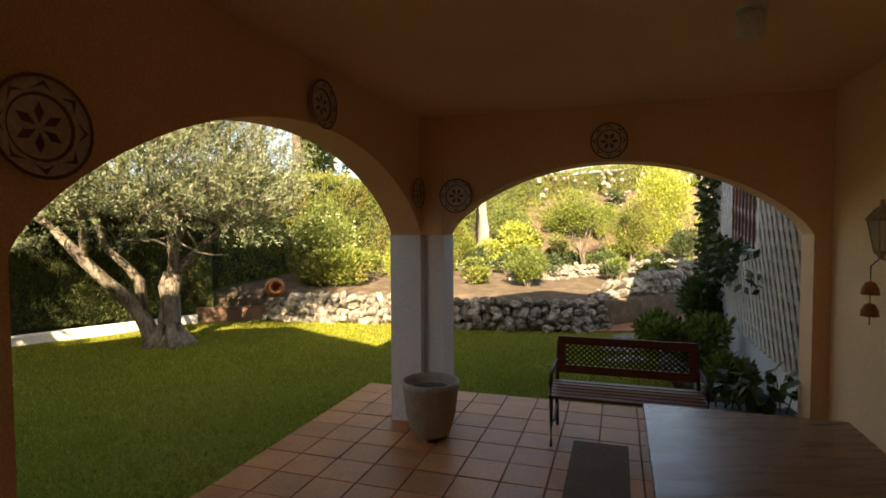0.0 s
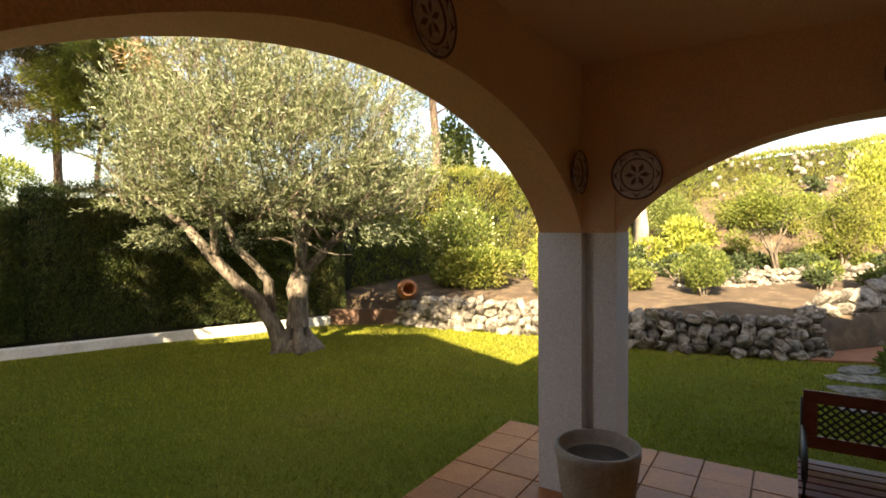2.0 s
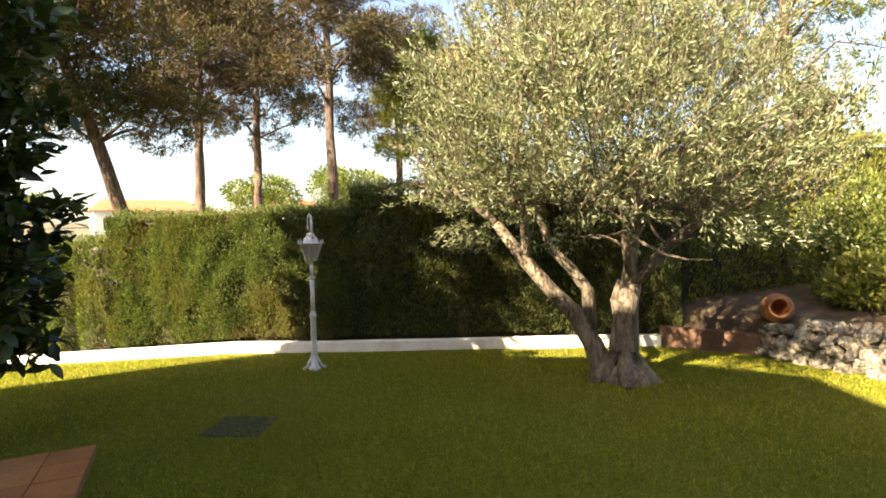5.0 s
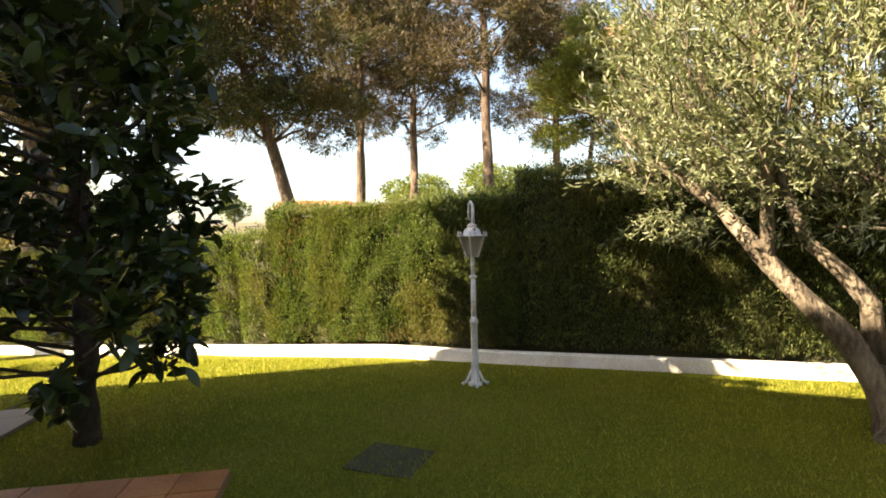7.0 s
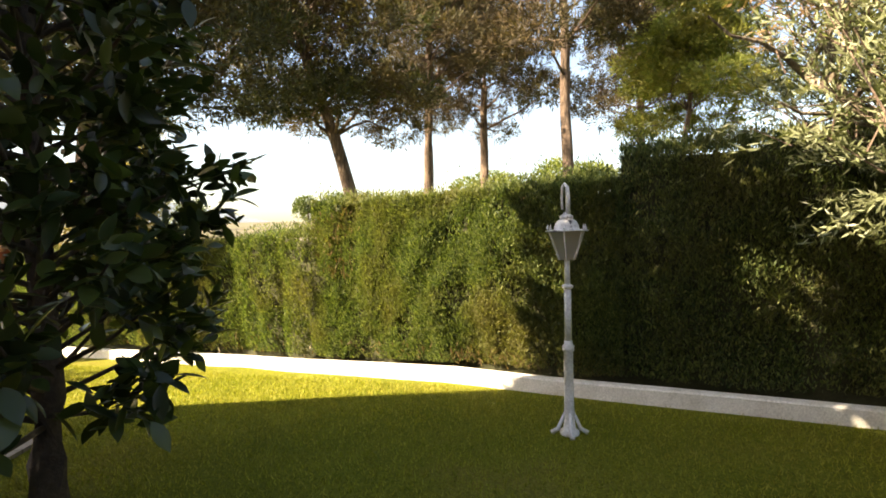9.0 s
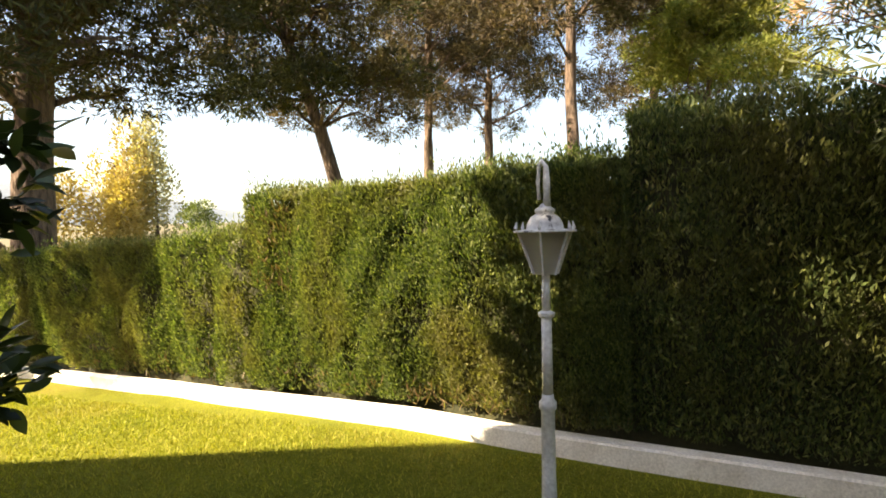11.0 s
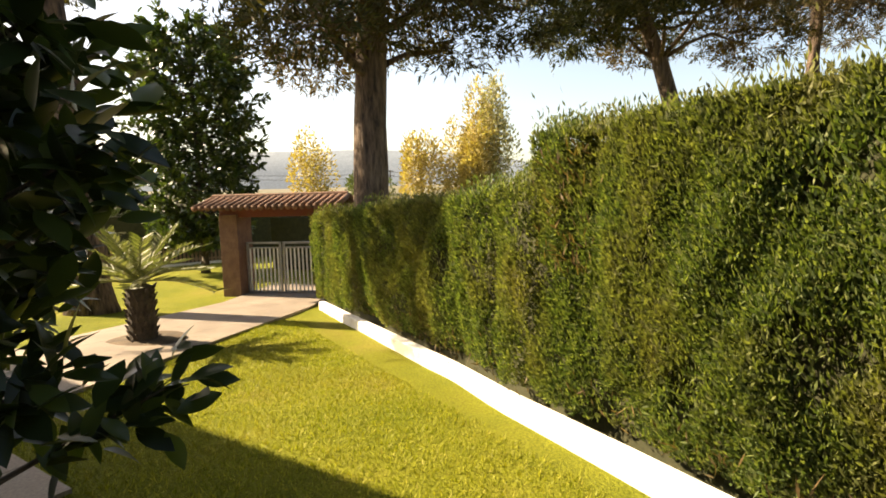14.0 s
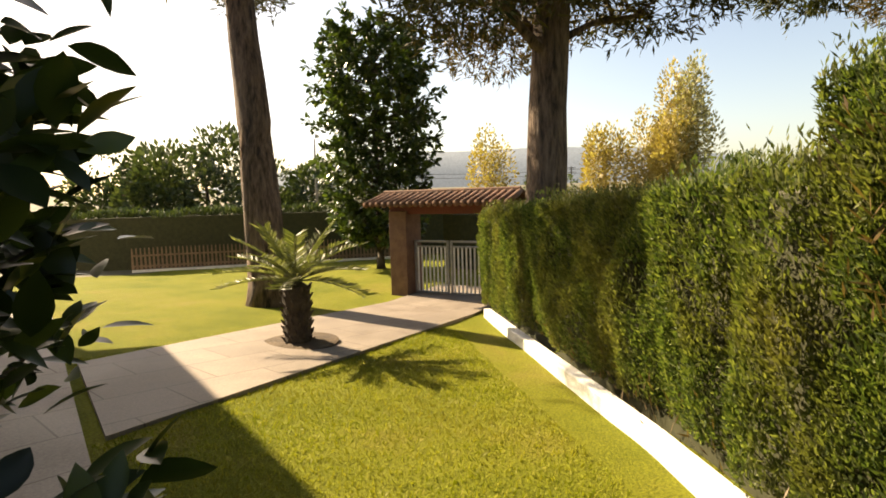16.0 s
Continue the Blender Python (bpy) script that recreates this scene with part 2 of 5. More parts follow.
def lawn_material():
    m, n, l, p = mat_base("lawn_turf")
    geo = n.new("ShaderNodeNewGeometry").outputs["Position"]
    col = ramp(n, l, noise_tex(n, l, 0.7, 4, 0.6, geo), [(0.3, (0.14, 0.162, 0.014)), (0.55, (0.207, 0.215, 0.022)), (0.8, (0.275, 0.225, 0.05))])
    f = noise_tex(n, l, 55, 4, 0.7, geo)
    col = mixed(n, l, 1.0, col, ramp(n, l, f, [(0.3, (0.45, 0.45, 0.45)), (0.7, (1.25, 1.25, 1.2))]), "MULTIPLY")
    l.new(col, p.inputs["Base Color"])
    p.inputs["Roughness"].default_value, p.inputs["Specular IOR Level"].default_value = 0.95, 0.1
    bumped(n, l, p, f, 1.0, 0.03)
    return m


M["lawn"] = lawn_material()


def glass_material():
    m, n, l, p = mat_base("frosted_lamp_glass")
    p.inputs["Base Color"].default_value = (0.8, 0.78, 0.7, 1)
    p.inputs["Roughness"].default_value, p.inputs["Transmission Weight"].default_value = 0.35, 0.75
    return m


M["lamp_glass"] = glass_material()

# ---- tools for building ----
CORNER = Matrix.Translation((-0.73, 5.32, 0)) @ Matrix.Rotation(radians(-18), 4, "Z")
rng = np.random.default_rng(7)


def place(a, b, z=0.0):
    """From the house's own axes (a along its north side, b northwards) to the world."""
    return CORNER @ Vector((a, b, z))


def ground_z(x, y):
    """The lawn's fall towards the gate."""
    return -0.078 * max(0.0, min(-x, 15.0) - 8.3) - 0.01 * max(0.0, min(-x, 8.3) - 3)


def mesh_from(name, bm, material, smooth=False):
    me = bpy.data.meshes.new(name)
    bm.normal_update()
    bm.to_mesh(me)
    bm.free()
    me.materials.append(material)
    if smooth:
        me.polygons.foreach_set("use_smooth", [True] * len(me.polygons))
    return me


def part(name, bm, material, parent=None, label="", smooth=False, m=None):
    ob = new(name, mesh_from(name, bm, material, smooth))
    ob.parent = parent
    if m is not None:
        ob.matrix_basis = m
    if label:
        ob["label"] = label
    return ob


def thing(name, m, label, category, group="", kind=""):
    ob = new(name)
    ob.empty_display_size = 0.1
    ob.matrix_basis = m
    return tagged(ob, label, category, group, kind)


def box(bm, x0, y0, z0, x1, y1, z1, bevel=0.0, m=None):
    r = bmesh.ops.create_cube(bm, size=1.0)
    vs = r["verts"]
    bmesh.ops.scale(bm, vec=(x1 - x0, y1 - y0, z1 - z0), verts=vs)
    bmesh.ops.translate(bm, vec=((x0 + x1) / 2, (y0 + y1) / 2, (z0 + z1) / 2), verts=vs)
    if bevel:
        es = list({e for v in vs for e in v.link_edges})
        out = bmesh.ops.bevel(bm, geom=es, offset=bevel, segments=2, affect="EDGES", profile=0.6)
        vs = list({v for f in out["faces"] for v in f.verts} | {v for v in vs if v.is_valid})
    if m is not None:
        bmesh.ops.transform(bm, matrix=m, verts=vs)
    return vs


def lathe(bm, profile, seg=24, cap=True):
    rings = []
    for r, z in profile:
        rings.append([bm.verts.new((r * math.cos(2 * math.pi * i / seg), r * math.sin(2 * math.pi * i / seg), z)) for i in range(seg)])
    for a, b in zip(rings, rings[1:]):
        for i in range(seg):
            bm.faces.new((a[i], a[(i + 1) % seg], b[(i + 1) % seg], b[i]))
    if cap:
        bm.faces.new(rings[0][::-1])
        bm.faces.new(rings[-1])


def tube(bm, pts, radii, seg=8, cap=True):
    """A round limb along pts."""
    rings = []
    pts = [Vector(p) for p in pts]
    for i, p in enumerate(pts):
        d = (pts[min(i + 1, len(pts) - 1)] - pts[max(i - 1, 0)]).normalized()
        q = d.to_track_quat("Z", "Y")
        rings.append([bm.verts.new(p + q @ Vector((radii[i] * math.cos(2 * math.pi * k / seg), radii[i] * math.sin(2 * math.pi * k / seg), 0))) for k in range(seg)])
    for a, b in zip(rings, rings[1:]):
        for k in range(seg):
            bm.faces.new((a[k], a[(k + 1) % seg], b[(k + 1) % seg], b[k]))
    if cap:
        bm.faces.new(rings[0][::-1])
        bm.faces.new(rings[-1])


def quads_mesh(name, verts, material, per=4):
    """A mesh of loose quads (or triangles) from an array of corners."""
    k = len(verts)
    me = bpy.data.meshes.new(name)
    me.vertices.add(k)
    me.vertices.foreach_set("co", np.asarray(verts, dtype=np.float32).ravel())
    me.loops.add(k)
    me.loops.foreach_set("vertex_index", np.arange(k, dtype=np.int32))
    me.polygons.add(k // per)
    me.polygons.foreach_set("loop_start", np.arange(0, k, per, dtype=np.int32))
    me.polygons.foreach_set("loop_total", np.full(k // per, per, dtype=np.int32))
    me.update(calc_edges=True)
    me.materials.append(material)
    return me


def unit(v):
    return v / np.maximum(np.linalg.norm(v, axis=1, keepdims=True), 1e-6)


def leaf_array(pos, way, length, width, bend=0.0):
    """Diamond leaves at pos, along way, turned at random about it."""
    k = len(pos)
    way = unit(way)
    side = unit(np.cross(way, rng.normal(size=(k, 3))))
    L = (length * rng.uniform(0.65, 1.3, k))[:, None]
    W = (width * rng.uniform(0.7, 1.25, k))[:, None]
    up = np.cross(side, way)
    mid = pos + way * L * 0.45
    tip = pos + way * L - up * bend * L
    return np.stack([pos, mid + side * W * 0.5, tip, mid - side * W * 0.5], axis=1).reshape(-1, 3)


def foliage(name, pos, way, length, width, material, parent=None, label="", bend=0.0):
    ob = new(name, quads_mesh(name, leaf_array(pos, way, length, width, bend), material))
    ob.parent = parent
    if label:
        ob["label"] = label
    return ob


def blob_points(center, radii, count, shell=0.55):
    """Points in a clump, denser towards its skin, with outward ways."""
    d = unit(rng.normal(size=(count, 3)))
    r = rng.uniform(shell, 1.0, count)[:, None] ** 0.7
    return np.array(center) + d * r * np.array(radii), d


# ---- the ground ----
def grid_mesh(name, xs, ys, zf, material, smooth=True):
    bm = bmesh.new()
    rows = [[bm.verts.new((x, y, zf(x, y))) for x in xs] for y in ys]
    for a, b in zip(rows, rows[1:]):
        for i in range(len(xs) - 1):
            bm.faces.new((a[i], a[i + 1], b[i + 1], b[i]))
    return part(name, bm, material, smooth=smooth)


def steps(lo, hi, fine_lo, fine_hi, step):
    out = [lo, lo * 0.5 + fine_lo * 0.5] + list(np.arange(fine_lo, fine_hi + 1e-6, step)) + [hi * 0.5 + fine_hi * 0.5, hi]
    return out


def lawn_z(x, y):
    far = math.hypot(x + 4, y - 3)
    z = ground_z(max(x, -22.0), y)
    z += 0.018 * noise.noise(Vector((x * 0.9, y * 0.9, 0)))
    if far > 32:
        z += min(4.5, (far - 32) * 0.07)
    return z


lawn = grid_mesh("lawn", [-2500, -900, -300, -120, -60, -35] + list(np.arange(-24, 9, 0.3)) + [14, 30, 80, 300, 900, 2500],
                 [-2500, -900, -300, -120, -60, -30, -16] + list(np.arange(-12, 15, 0.3)) + [20, 40, 80, 300, 900, 2500], lawn_z, M["lawn"])
lawn.data.materials.append(M["far_land"])
for pf in lawn.data.polygons:
    c = pf.center
    if c.x < -23 or c.y < -13.5 or c.y > 20 or c.x > 9:
        pf.material_index = 1
tagged(lawn, "mown green lawn with dry patches", "lawn", kind="structure")


# ---- porch ----
CEIL, SPRING = 2.46, 1.55


def arch_wall(name, spans, length, thick, top, material, m, label):
    """A wall along x with arched openings: spans of (from, to, apex height)."""
    bm = bmesh.new()
    xs, low = [], []

    def add(x, z):
        xs.append(x), low.append(z)
    add(0.0, 0.0)
    for s0, s1, apex in spans:
        add(s0, 0.0)
        mid, half = (s0 + s1) / 2, (s1 - s0) / 2
        for i in range(37):
            c = -math.cos(math.pi * i / 36)
            add(mid + half * c, SPRING + (apex - SPRING) * max(0.0, 1 - abs(c) ** 2) ** (1 / 1.35))
        add(s1, 0.0)
    add(length, 0.0)
    front = [(bm.verts.new((x, 0, z)), bm.verts.new((x, 0, top))) for x, z in zip(xs, low)]
    back = [(bm.verts.new((x, thick, z)), bm.verts.new((x, thick, top))) for x, z in zip(xs, low)]
    for i in range(len(xs) - 1):
        if xs[i + 1] - xs[i] > 1e-6:
            bm.faces.new((front[i][0], front[i + 1][0], front[i + 1][1], front[i][1]))
            bm.faces.new((back[i + 1][0], back[i][0], back[i][1], back[i + 1][1]))
            bm.faces.new((front[i][1], front[i + 1][1], back[i + 1][1], back[i][1]))
        bm.faces.new((front[i + 1][0], front[i][0], back[i][0], back[i + 1][0]))
    for i in (0, -1):
        bm.faces.new((front[i][0], front[i][1], back[i][1], back[i][0]))
    bmesh.ops.recalc_face_normals(bm, faces=bm.faces)
    ob = part(name, bm, material, m=m)
    return tagged(ob, label, "wall", kind="structure")


def turned(a, b, z=0.0, rz=0.0):
    return CORNER @ pose(a, b, z, 0, 0, rz)


# west wall runs south from the corner, its inner face towards the porch
# second arch is unseen, added to let more daylight into the porch
arch_wall("wall_west", [(0.0, 3.0, 2.14), (3.42, 5.25, 2.2)], 5.32, 0.25, CEIL, M["plaster_in"], turned(0.62, -0.88, 0, -90), "ochre plastered porch wall with a wide arch")
arch_wall("wall_north", [(0.0, 2.47, 2.07)], 2.57, 0.25, CEIL, M["plaster_in"], turned(1.05, -0.87), "ochre plastered porch wall with a low arch")
bm = bmesh.new()
box(bm, 0.62, -0.88, SPRING, 1.05, -0.62, CEIL)
tagged(part("wall_corner", bm, M["plaster_in"], m=CORNER), "ochre plastered corner above the porch pier", "wall", kind="structure")


def pier():
    t = thing("porch_pier", turned(0, 0, 0), "cream painted angled porch pier between two arches", "pillar")
    bm = bmesh.new()
    pts = [(0.614, -0.614), (0.614, -0.886), (0.87, -0.886), (0.87, -0.80), (0.935, -0.80), (0.935, -0.876), (1.056, -0.876), (1.056, -0.614)]
    lo = [bm.verts.new((x, y, 0.0)) for x, y in pts]
    hi = [bm.verts.new((x, y, SPRING)) for x, y in pts]
    for i in range(8):
        bm.faces.new((lo[i], lo[(i + 1) % 8], hi[(i + 1) % 8], hi[i]))
    bm.faces.new(hi)
    bm.faces.new(lo[::-1])
    bmesh.ops.recalc_face_normals(bm, faces=bm.faces)
    part("shaft", bm, M["pier_paint"], t)


pier()
bm = bmesh.new()
box(bm, 3.62, -6.2, 0, 3.9, -0.62, CEIL)
tagged(part("wall_east", bm, M["plaster_ceiling"], m=CORNER), "cream plastered house wall beside the porch", "wall", kind="structure")
bm = bmesh.new()
box(bm, 0.2, -6.4, 0, 3.9, -6.2, CEIL)
tagged(part("wall_south", bm, M["plaster_in"], m=CORNER), "ochre plastered back wall of the porch", "wall", kind="structure")
bm = bmesh.new()
box(bm, 0.62, -6.4, CEIL, 3.9, -0.62, CEIL + 0.12)
tagged(part("ceiling", bm, M["plaster_ceiling"], m=CORNER), "ochre plastered porch ceiling", "ceiling", kind="structure")
bm = bmesh.new()
pr = [(0.28, 2.585), (4.6, 2.585), (4.6, 3.5), (2.5, 4.1), (0.28, 2.68)]
fr = [bm.verts.new((a, -0.28, z)) for a, z in pr]
bk = [bm.verts.new((a, -6.4, z)) for a, z in pr]
for i in range(5):
    bm.faces.new((fr[i], fr[(i + 1) % 5], bk[(i + 1) % 5], bk[i]))
bm.faces.new(fr), bm.faces.new(bk[::-1])
bmesh.ops.recalc_face_normals(bm, faces=bm.faces)
tagged(part("porch_roof", bm, M["terracotta"], m=CORNER), "tiled porch roof with a short overhang", "roof", kind="structure")
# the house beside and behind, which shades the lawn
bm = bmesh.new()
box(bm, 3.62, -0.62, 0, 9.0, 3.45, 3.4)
tagged(part("wall_trellis", bm, M["plaster_shaded"], m=CORNER), "rendered house wall behind a trellis, darkened in colour for shade", "wall", kind="structure")
bm = bmesh.new()
box(bm, -4.65, -16, -0.6, 8, -6.4, 4.3)
tagged(part("wall_house", bm, M["plaster_out"], m=CORNER), "white rendered walls of the house", "wall", kind="structure")
bm = bmesh.new()
pr = [(-5.2, 4.4), (-3.48, 4.45), (-2.36, 5.27), (-0.4, 6.05), (1.5, 5.3), (8.2, 4.4)]
fr = [bm.verts.new((a, -5.8, z)) for a, z in pr] + [bm.verts.new((8.2, -5.8, 4.25)), bm.verts.new((-5.2, -5.8, 4.25))]
bk = [bm.verts.new((v.co.x, -16.3, v.co.z)) for v in fr]
for i in range(len(fr)):
    j = (i + 1) % len(fr)
    bm.faces.new((fr[i], fr[j], bk[j], bk[i]))
bm.faces.new(fr), bm.faces.new(bk[::-1])
bmesh.ops.recalc_face_normals(bm, faces=bm.faces)
tagged(part("roof_house", bm, M["terracotta"], m=CORNER), "tiled house roof", "roof", kind="structure")

# terrace floor
bm = bmesh.new()
box(bm, 0, -6.4, -0.25, 3.62, 0, 0.05)
terrace = tagged(part("terrace_floor", bm, M["grout"], m=CORNER), "terracotta tiled porch floor", "floor", kind="structure")
bm = bmesh.new()
box(bm, -4.1, -6.4, -0.25, -0.01, -3.56, 0.03)
terrace_b = tagged(part("terrace_outer", bm, M["grout"], m=CORNER), "terracotta tiled strip beside the house", "floor", kind="structure")

# ---- lamp post ----
def lamp_post():
    x, y = -6.68, 5.56
    t = thing("lamp_post", pose(x, y, ground_z(x, y), 0, 0, 20), "white painted garden lamp post on the lawn", "lamp post")
    bm = bmesh.new()
    lathe(bm, [(0.07, -0.02), (0.07, 0.025), (0.045, 0.04), (0.038, 0.12), (0.034, 0.3), (0.033, 0.60), (0.042, 0.61), (0.042, 0.64), (0.03, 0.655), (0.028, 0.68)], 16)
    for k in range(4):
        tube(bm, [(0.13 * math.cos(k * 1.571 + 0.8), 0.13 * math.sin(k * 1.571 + 0.8), 0.01), (0.08 * math.cos(k * 1.571 + 0.8), 0.08 * math.sin(k * 1.571 + 0.8), 0.04), (0.03 * math.cos(k * 1.571 + 0.8), 0.03 * math.sin(k * 1.571 + 0.8), 0.16)], [0.018, 0.016, 0.01], 6)
    part("base", bm, M["white_metal"], t, smooth=True)
    bm = bmesh.new()
    lathe(bm, [(0.026, 0.67), (0.025, 1.05)], 14)
    part("pole", bm, M["white_metal"], t, smooth=True)
    bm = bmesh.new()
    lathe(bm, [(0.025, 1.05), (0.04, 1.06), (0.042, 1.075), (0.024, 1.085)], 14)
    part("collar", bm, M["white_metal"], t)
    bm = bmesh.new()
    lathe(bm, [(0.021, 1.08), (0.020, 1.265)], 14)
    part("neck", bm, M["white_metal"], t, smooth=True)
    bm = bmesh.new()
    lathe(bm, [(0.056, 1.262), (0.056, 1.27), (0.128, 1.462), (0.132, 1.462)], 6)
    part("glass", bm, M["lamp_glass"], t, "frosted lantern glass")
    for k in range(6):
        a = math.radians(60 * k)
        bm = bmesh.new()
        tube(bm, [(0.06 * math.cos(a), 0.06 * math.sin(a), 1.262), (0.134 * math.cos(a), 0.134 * math.sin(a), 1.466)], [0.0065, 0.0065], 6)
        part("glazing_bar", bm, M["white_metal"], t)
        bm = bmesh.new()
        tube(bm, [(0.14 * math.cos(a), 0.14 * math.sin(a), 1.465), (0.146 * math.cos(a), 0.146 * math.sin(a), 1.485), (0.14 * math.cos(a), 0.14 * math.sin(a), 1.515)], [0.008, 0.010, 0.002], 6)
        part("finial", bm, M["white_metal"], t)
    bm = bmesh.new()
    lathe(bm, [(0.15, 1.462), (0.15, 1.472), (0.09, 1.478), (0.085, 1.505), (0.068, 1.535), (0.042, 1.553), (0.048, 1.56), (0.048, 1.572), (0.028, 1.585), (0.016, 1.60)], 24)
    part("cap", bm, M["white_peeling"], t, "peeling white lantern cap", smooth=True)
    bm = bmesh.new()
    tube(bm, [(0.014, 0, 1.58), (0.014, 0, 1.70), (0.010, 0, 1.775), (-0.012, 0, 1.80), (-0.034, 0, 1.775), (-0.04, 0, 1.70), (-0.034, 0, 1.62)], [0.02, 0.017, 0.013, 0.012, 0.011, 0.010, 0.010], 10)
    part("hook", bm, M["white_metal"], t, smooth=True)


lamp_post()

# ---- kerb and hedge ----
KERB = [(-4.2, 9.15), (-5.1, 8.3), (-6.12, 7.31), (-7.61, 5.86), (-9.07, 4.64), (-9.95, 3.87), (-10.69, 3.3), (-12.42, 1.78), (-13.3, 1.0), (-14.7, -0.2)]


def along(path, s):
    """The point and the way at the length s of a path."""
    for (x0, y0), (x1, y1) in zip(path, path[1:]):
        d = math.hypot(x1 - x0, y1 - y0)
        if s <= d or (x1, y1) == path[-1]:
            k = s / d
            return x0 + (x1 - x0) * k, y0 + (y1 - y0) * k, (x1 - x0) / d, (y1 - y0) / d
        s -= d


def path_length(path):
    return sum(math.hypot(b[0] - a[0], b[1] - a[1]) for a, b in zip(path, path[1:]))


def kerb_wall():
    bm = bmesh.new()
    total, prev = path_length(KERB), None
    k = 60
    for i in range(k + 1):
        x, y, dx, dy = along(KERB, total * i / k)
        nx, ny = -dy, dx   # towards the lawn is +n
        if nx * (-4 - x) + ny * (3 - y) < 0:
            nx, ny = -nx, -ny
        g = ground_z(x, y)
        h = g + 0.14
        prof = [(0.0, g - 0.1), (0.0, h - 0.012), (-0.012, h), (-0.108, h), (-0.12, h - 0.012), (-0.12, g - 0.1)]
        ring = [bm.verts.new((x + nx * o, y + ny * o, z + 0.002 * noise.noise(Vector((x * 3, y * 3, z))))) for o, z in prof]
        if prev:
            for a in range(5):
                bm.faces.new((prev[a], prev[a + 1], ring[a + 1], ring[a]))
        prev = ring
    bmesh.ops.recalc_face_normals(bm, faces=bm.faces)
    tagged(part("kerb", bm, M["kerb"]), "low whitewashed kerb wall along the hedge", "kerb", kind="structure")


kerb_wall()


def hedge(name, path, top, depth, count, material, label, low=0.16, leaf=0.042, lean=0.2, side=1, wide=0.42):
    """A clipped hedge: a solid core, dark in colour for the inner shade, and a skin of short sprays. top: height by
    length along the path.
    """
    t = thing(name, pose(0, 0, 0), label, "hedge")
    total = path_length(path)
    bm = bmesh.new()
    prev = None
    seg = max(8, int(total / 0.35))
    for i in range(seg + 1):
        x, y, dx, dy = along(path, total * i / seg)
        nx, ny = -dy * side, dx * side
        g = lawn_z(x, y)
        h = top(total * i / seg) - 0.08
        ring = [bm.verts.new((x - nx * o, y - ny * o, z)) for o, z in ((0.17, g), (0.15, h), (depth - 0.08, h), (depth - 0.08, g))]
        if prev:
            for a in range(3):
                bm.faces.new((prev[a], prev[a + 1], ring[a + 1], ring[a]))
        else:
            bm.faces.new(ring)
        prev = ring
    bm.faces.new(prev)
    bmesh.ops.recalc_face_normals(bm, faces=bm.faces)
    part("inside", bm, M["hedge_shade_core"], t)
    s = rng.uniform(0, total, count)
    base = np.array([along(path, v) for v in s])
    tops = np.array([top(v) for v in s])
    g = np.array([lawn_z(p[0], p[1]) for p in base])
    nrm = np.stack([-base[:, 3] * side, base[:, 2] * side, np.zeros(count)], 1)
    which = rng.uniform(0, 1, count)
    z = g + low + (tops - g - low) * rng.uniform(0, 1, count) ** 0.9
    wob = np.array([0.10 * noise.noise(Vector((v * 1.1, zz * 0.9, 3.1))) + 0.07 * noise.noise(Vector((v * 4.2, zz * 2.5, 9.0))) for v, zz in zip(s, z)])
    wob += -0.13 * np.abs(np.cos(s * 3.1 + 1.6 * np.sin(s * 0.9) + 0.5 * np.sin(z * 1.7 + s))) ** 7 * (0.5 + 0.5 * np.sin(s * 2.1)) + 0.03
    off = wob - 0.09 * rng.uniform(0, 1, count) ** 2 - 0.07 * np.exp(-(z - g - low) / 0.2)
    pos = np.stack([base[:, 0], base[:, 1], z], 1) + nrm * off[:, None]
    top_face = which > 0.84
    inward = rng.uniform(0, depth, count)
    pos[top_face] = np.stack([base[:, 0], base[:, 1], tops], 1)[top_face] - nrm[top_face] * inward[top_face][:, None]
    spike = rng.uniform(0, 1, count) ** 5 * 0.13
    pos[top_face, 2] += (0.05 * np.sin(s * 2.3) + spike + wob * 0.6)[top_face] - 0.03
    way = nrm * 0.5 + rng.normal(size=(count, 3)) * 0.45 + np.array([0, 0, lean * 5])
    way[top_face] = rng.normal(size=(top_face.sum(), 3)) * 0.45 + np.array([0, 0, 1.0])
    holes = np.array([noise.noise(Vector((v * 3.3, zz * 3.0, 17.0))) + 0.6 * noise.noise(Vector((v * 9.0, zz * 8.0, 2.0))) for v, zz in zip(s, pos[:, 2])])
    fill = top_face | (holes > -0.28) | (rng.uniform(0, 1, count) < 0.2)
    pos, way = pos[fill], way[fill]
    f = foliage("leaves", pos, way, leaf, leaf * wide, material, t)
    k = int(total * 190)
    v = rng.uniform(0, total, k)
    b2 = np.array([along(path, q) for q in v])
    n2 = np.stack([-b2[:, 3] * side, b2[:, 2] * side, np.zeros(k)], 1)
    p2 = np.stack([b2[:, 0], b2[:, 1], np.array([top(q) for q in v]) - 0.05], 1) - n2 * rng.uniform(-0.06, depth, k)[:, None]
    low2 = rng.uniform(0, 1, k) < 0.35
    p2[low2, 2] -= rng.uniform(0, 1.2, low2.sum())
    p2[low2] += n2[low2] * 0.02
    foliage("shoot_work", p2, n2 * 0.25 + rng.normal(size=(k, 3)) * 0.4 + np.array([0, 0, 0.9]), 0.15, 0.007, material, t)["kind"] = "stuff"
    f["kind"] = "stuff"
    return t


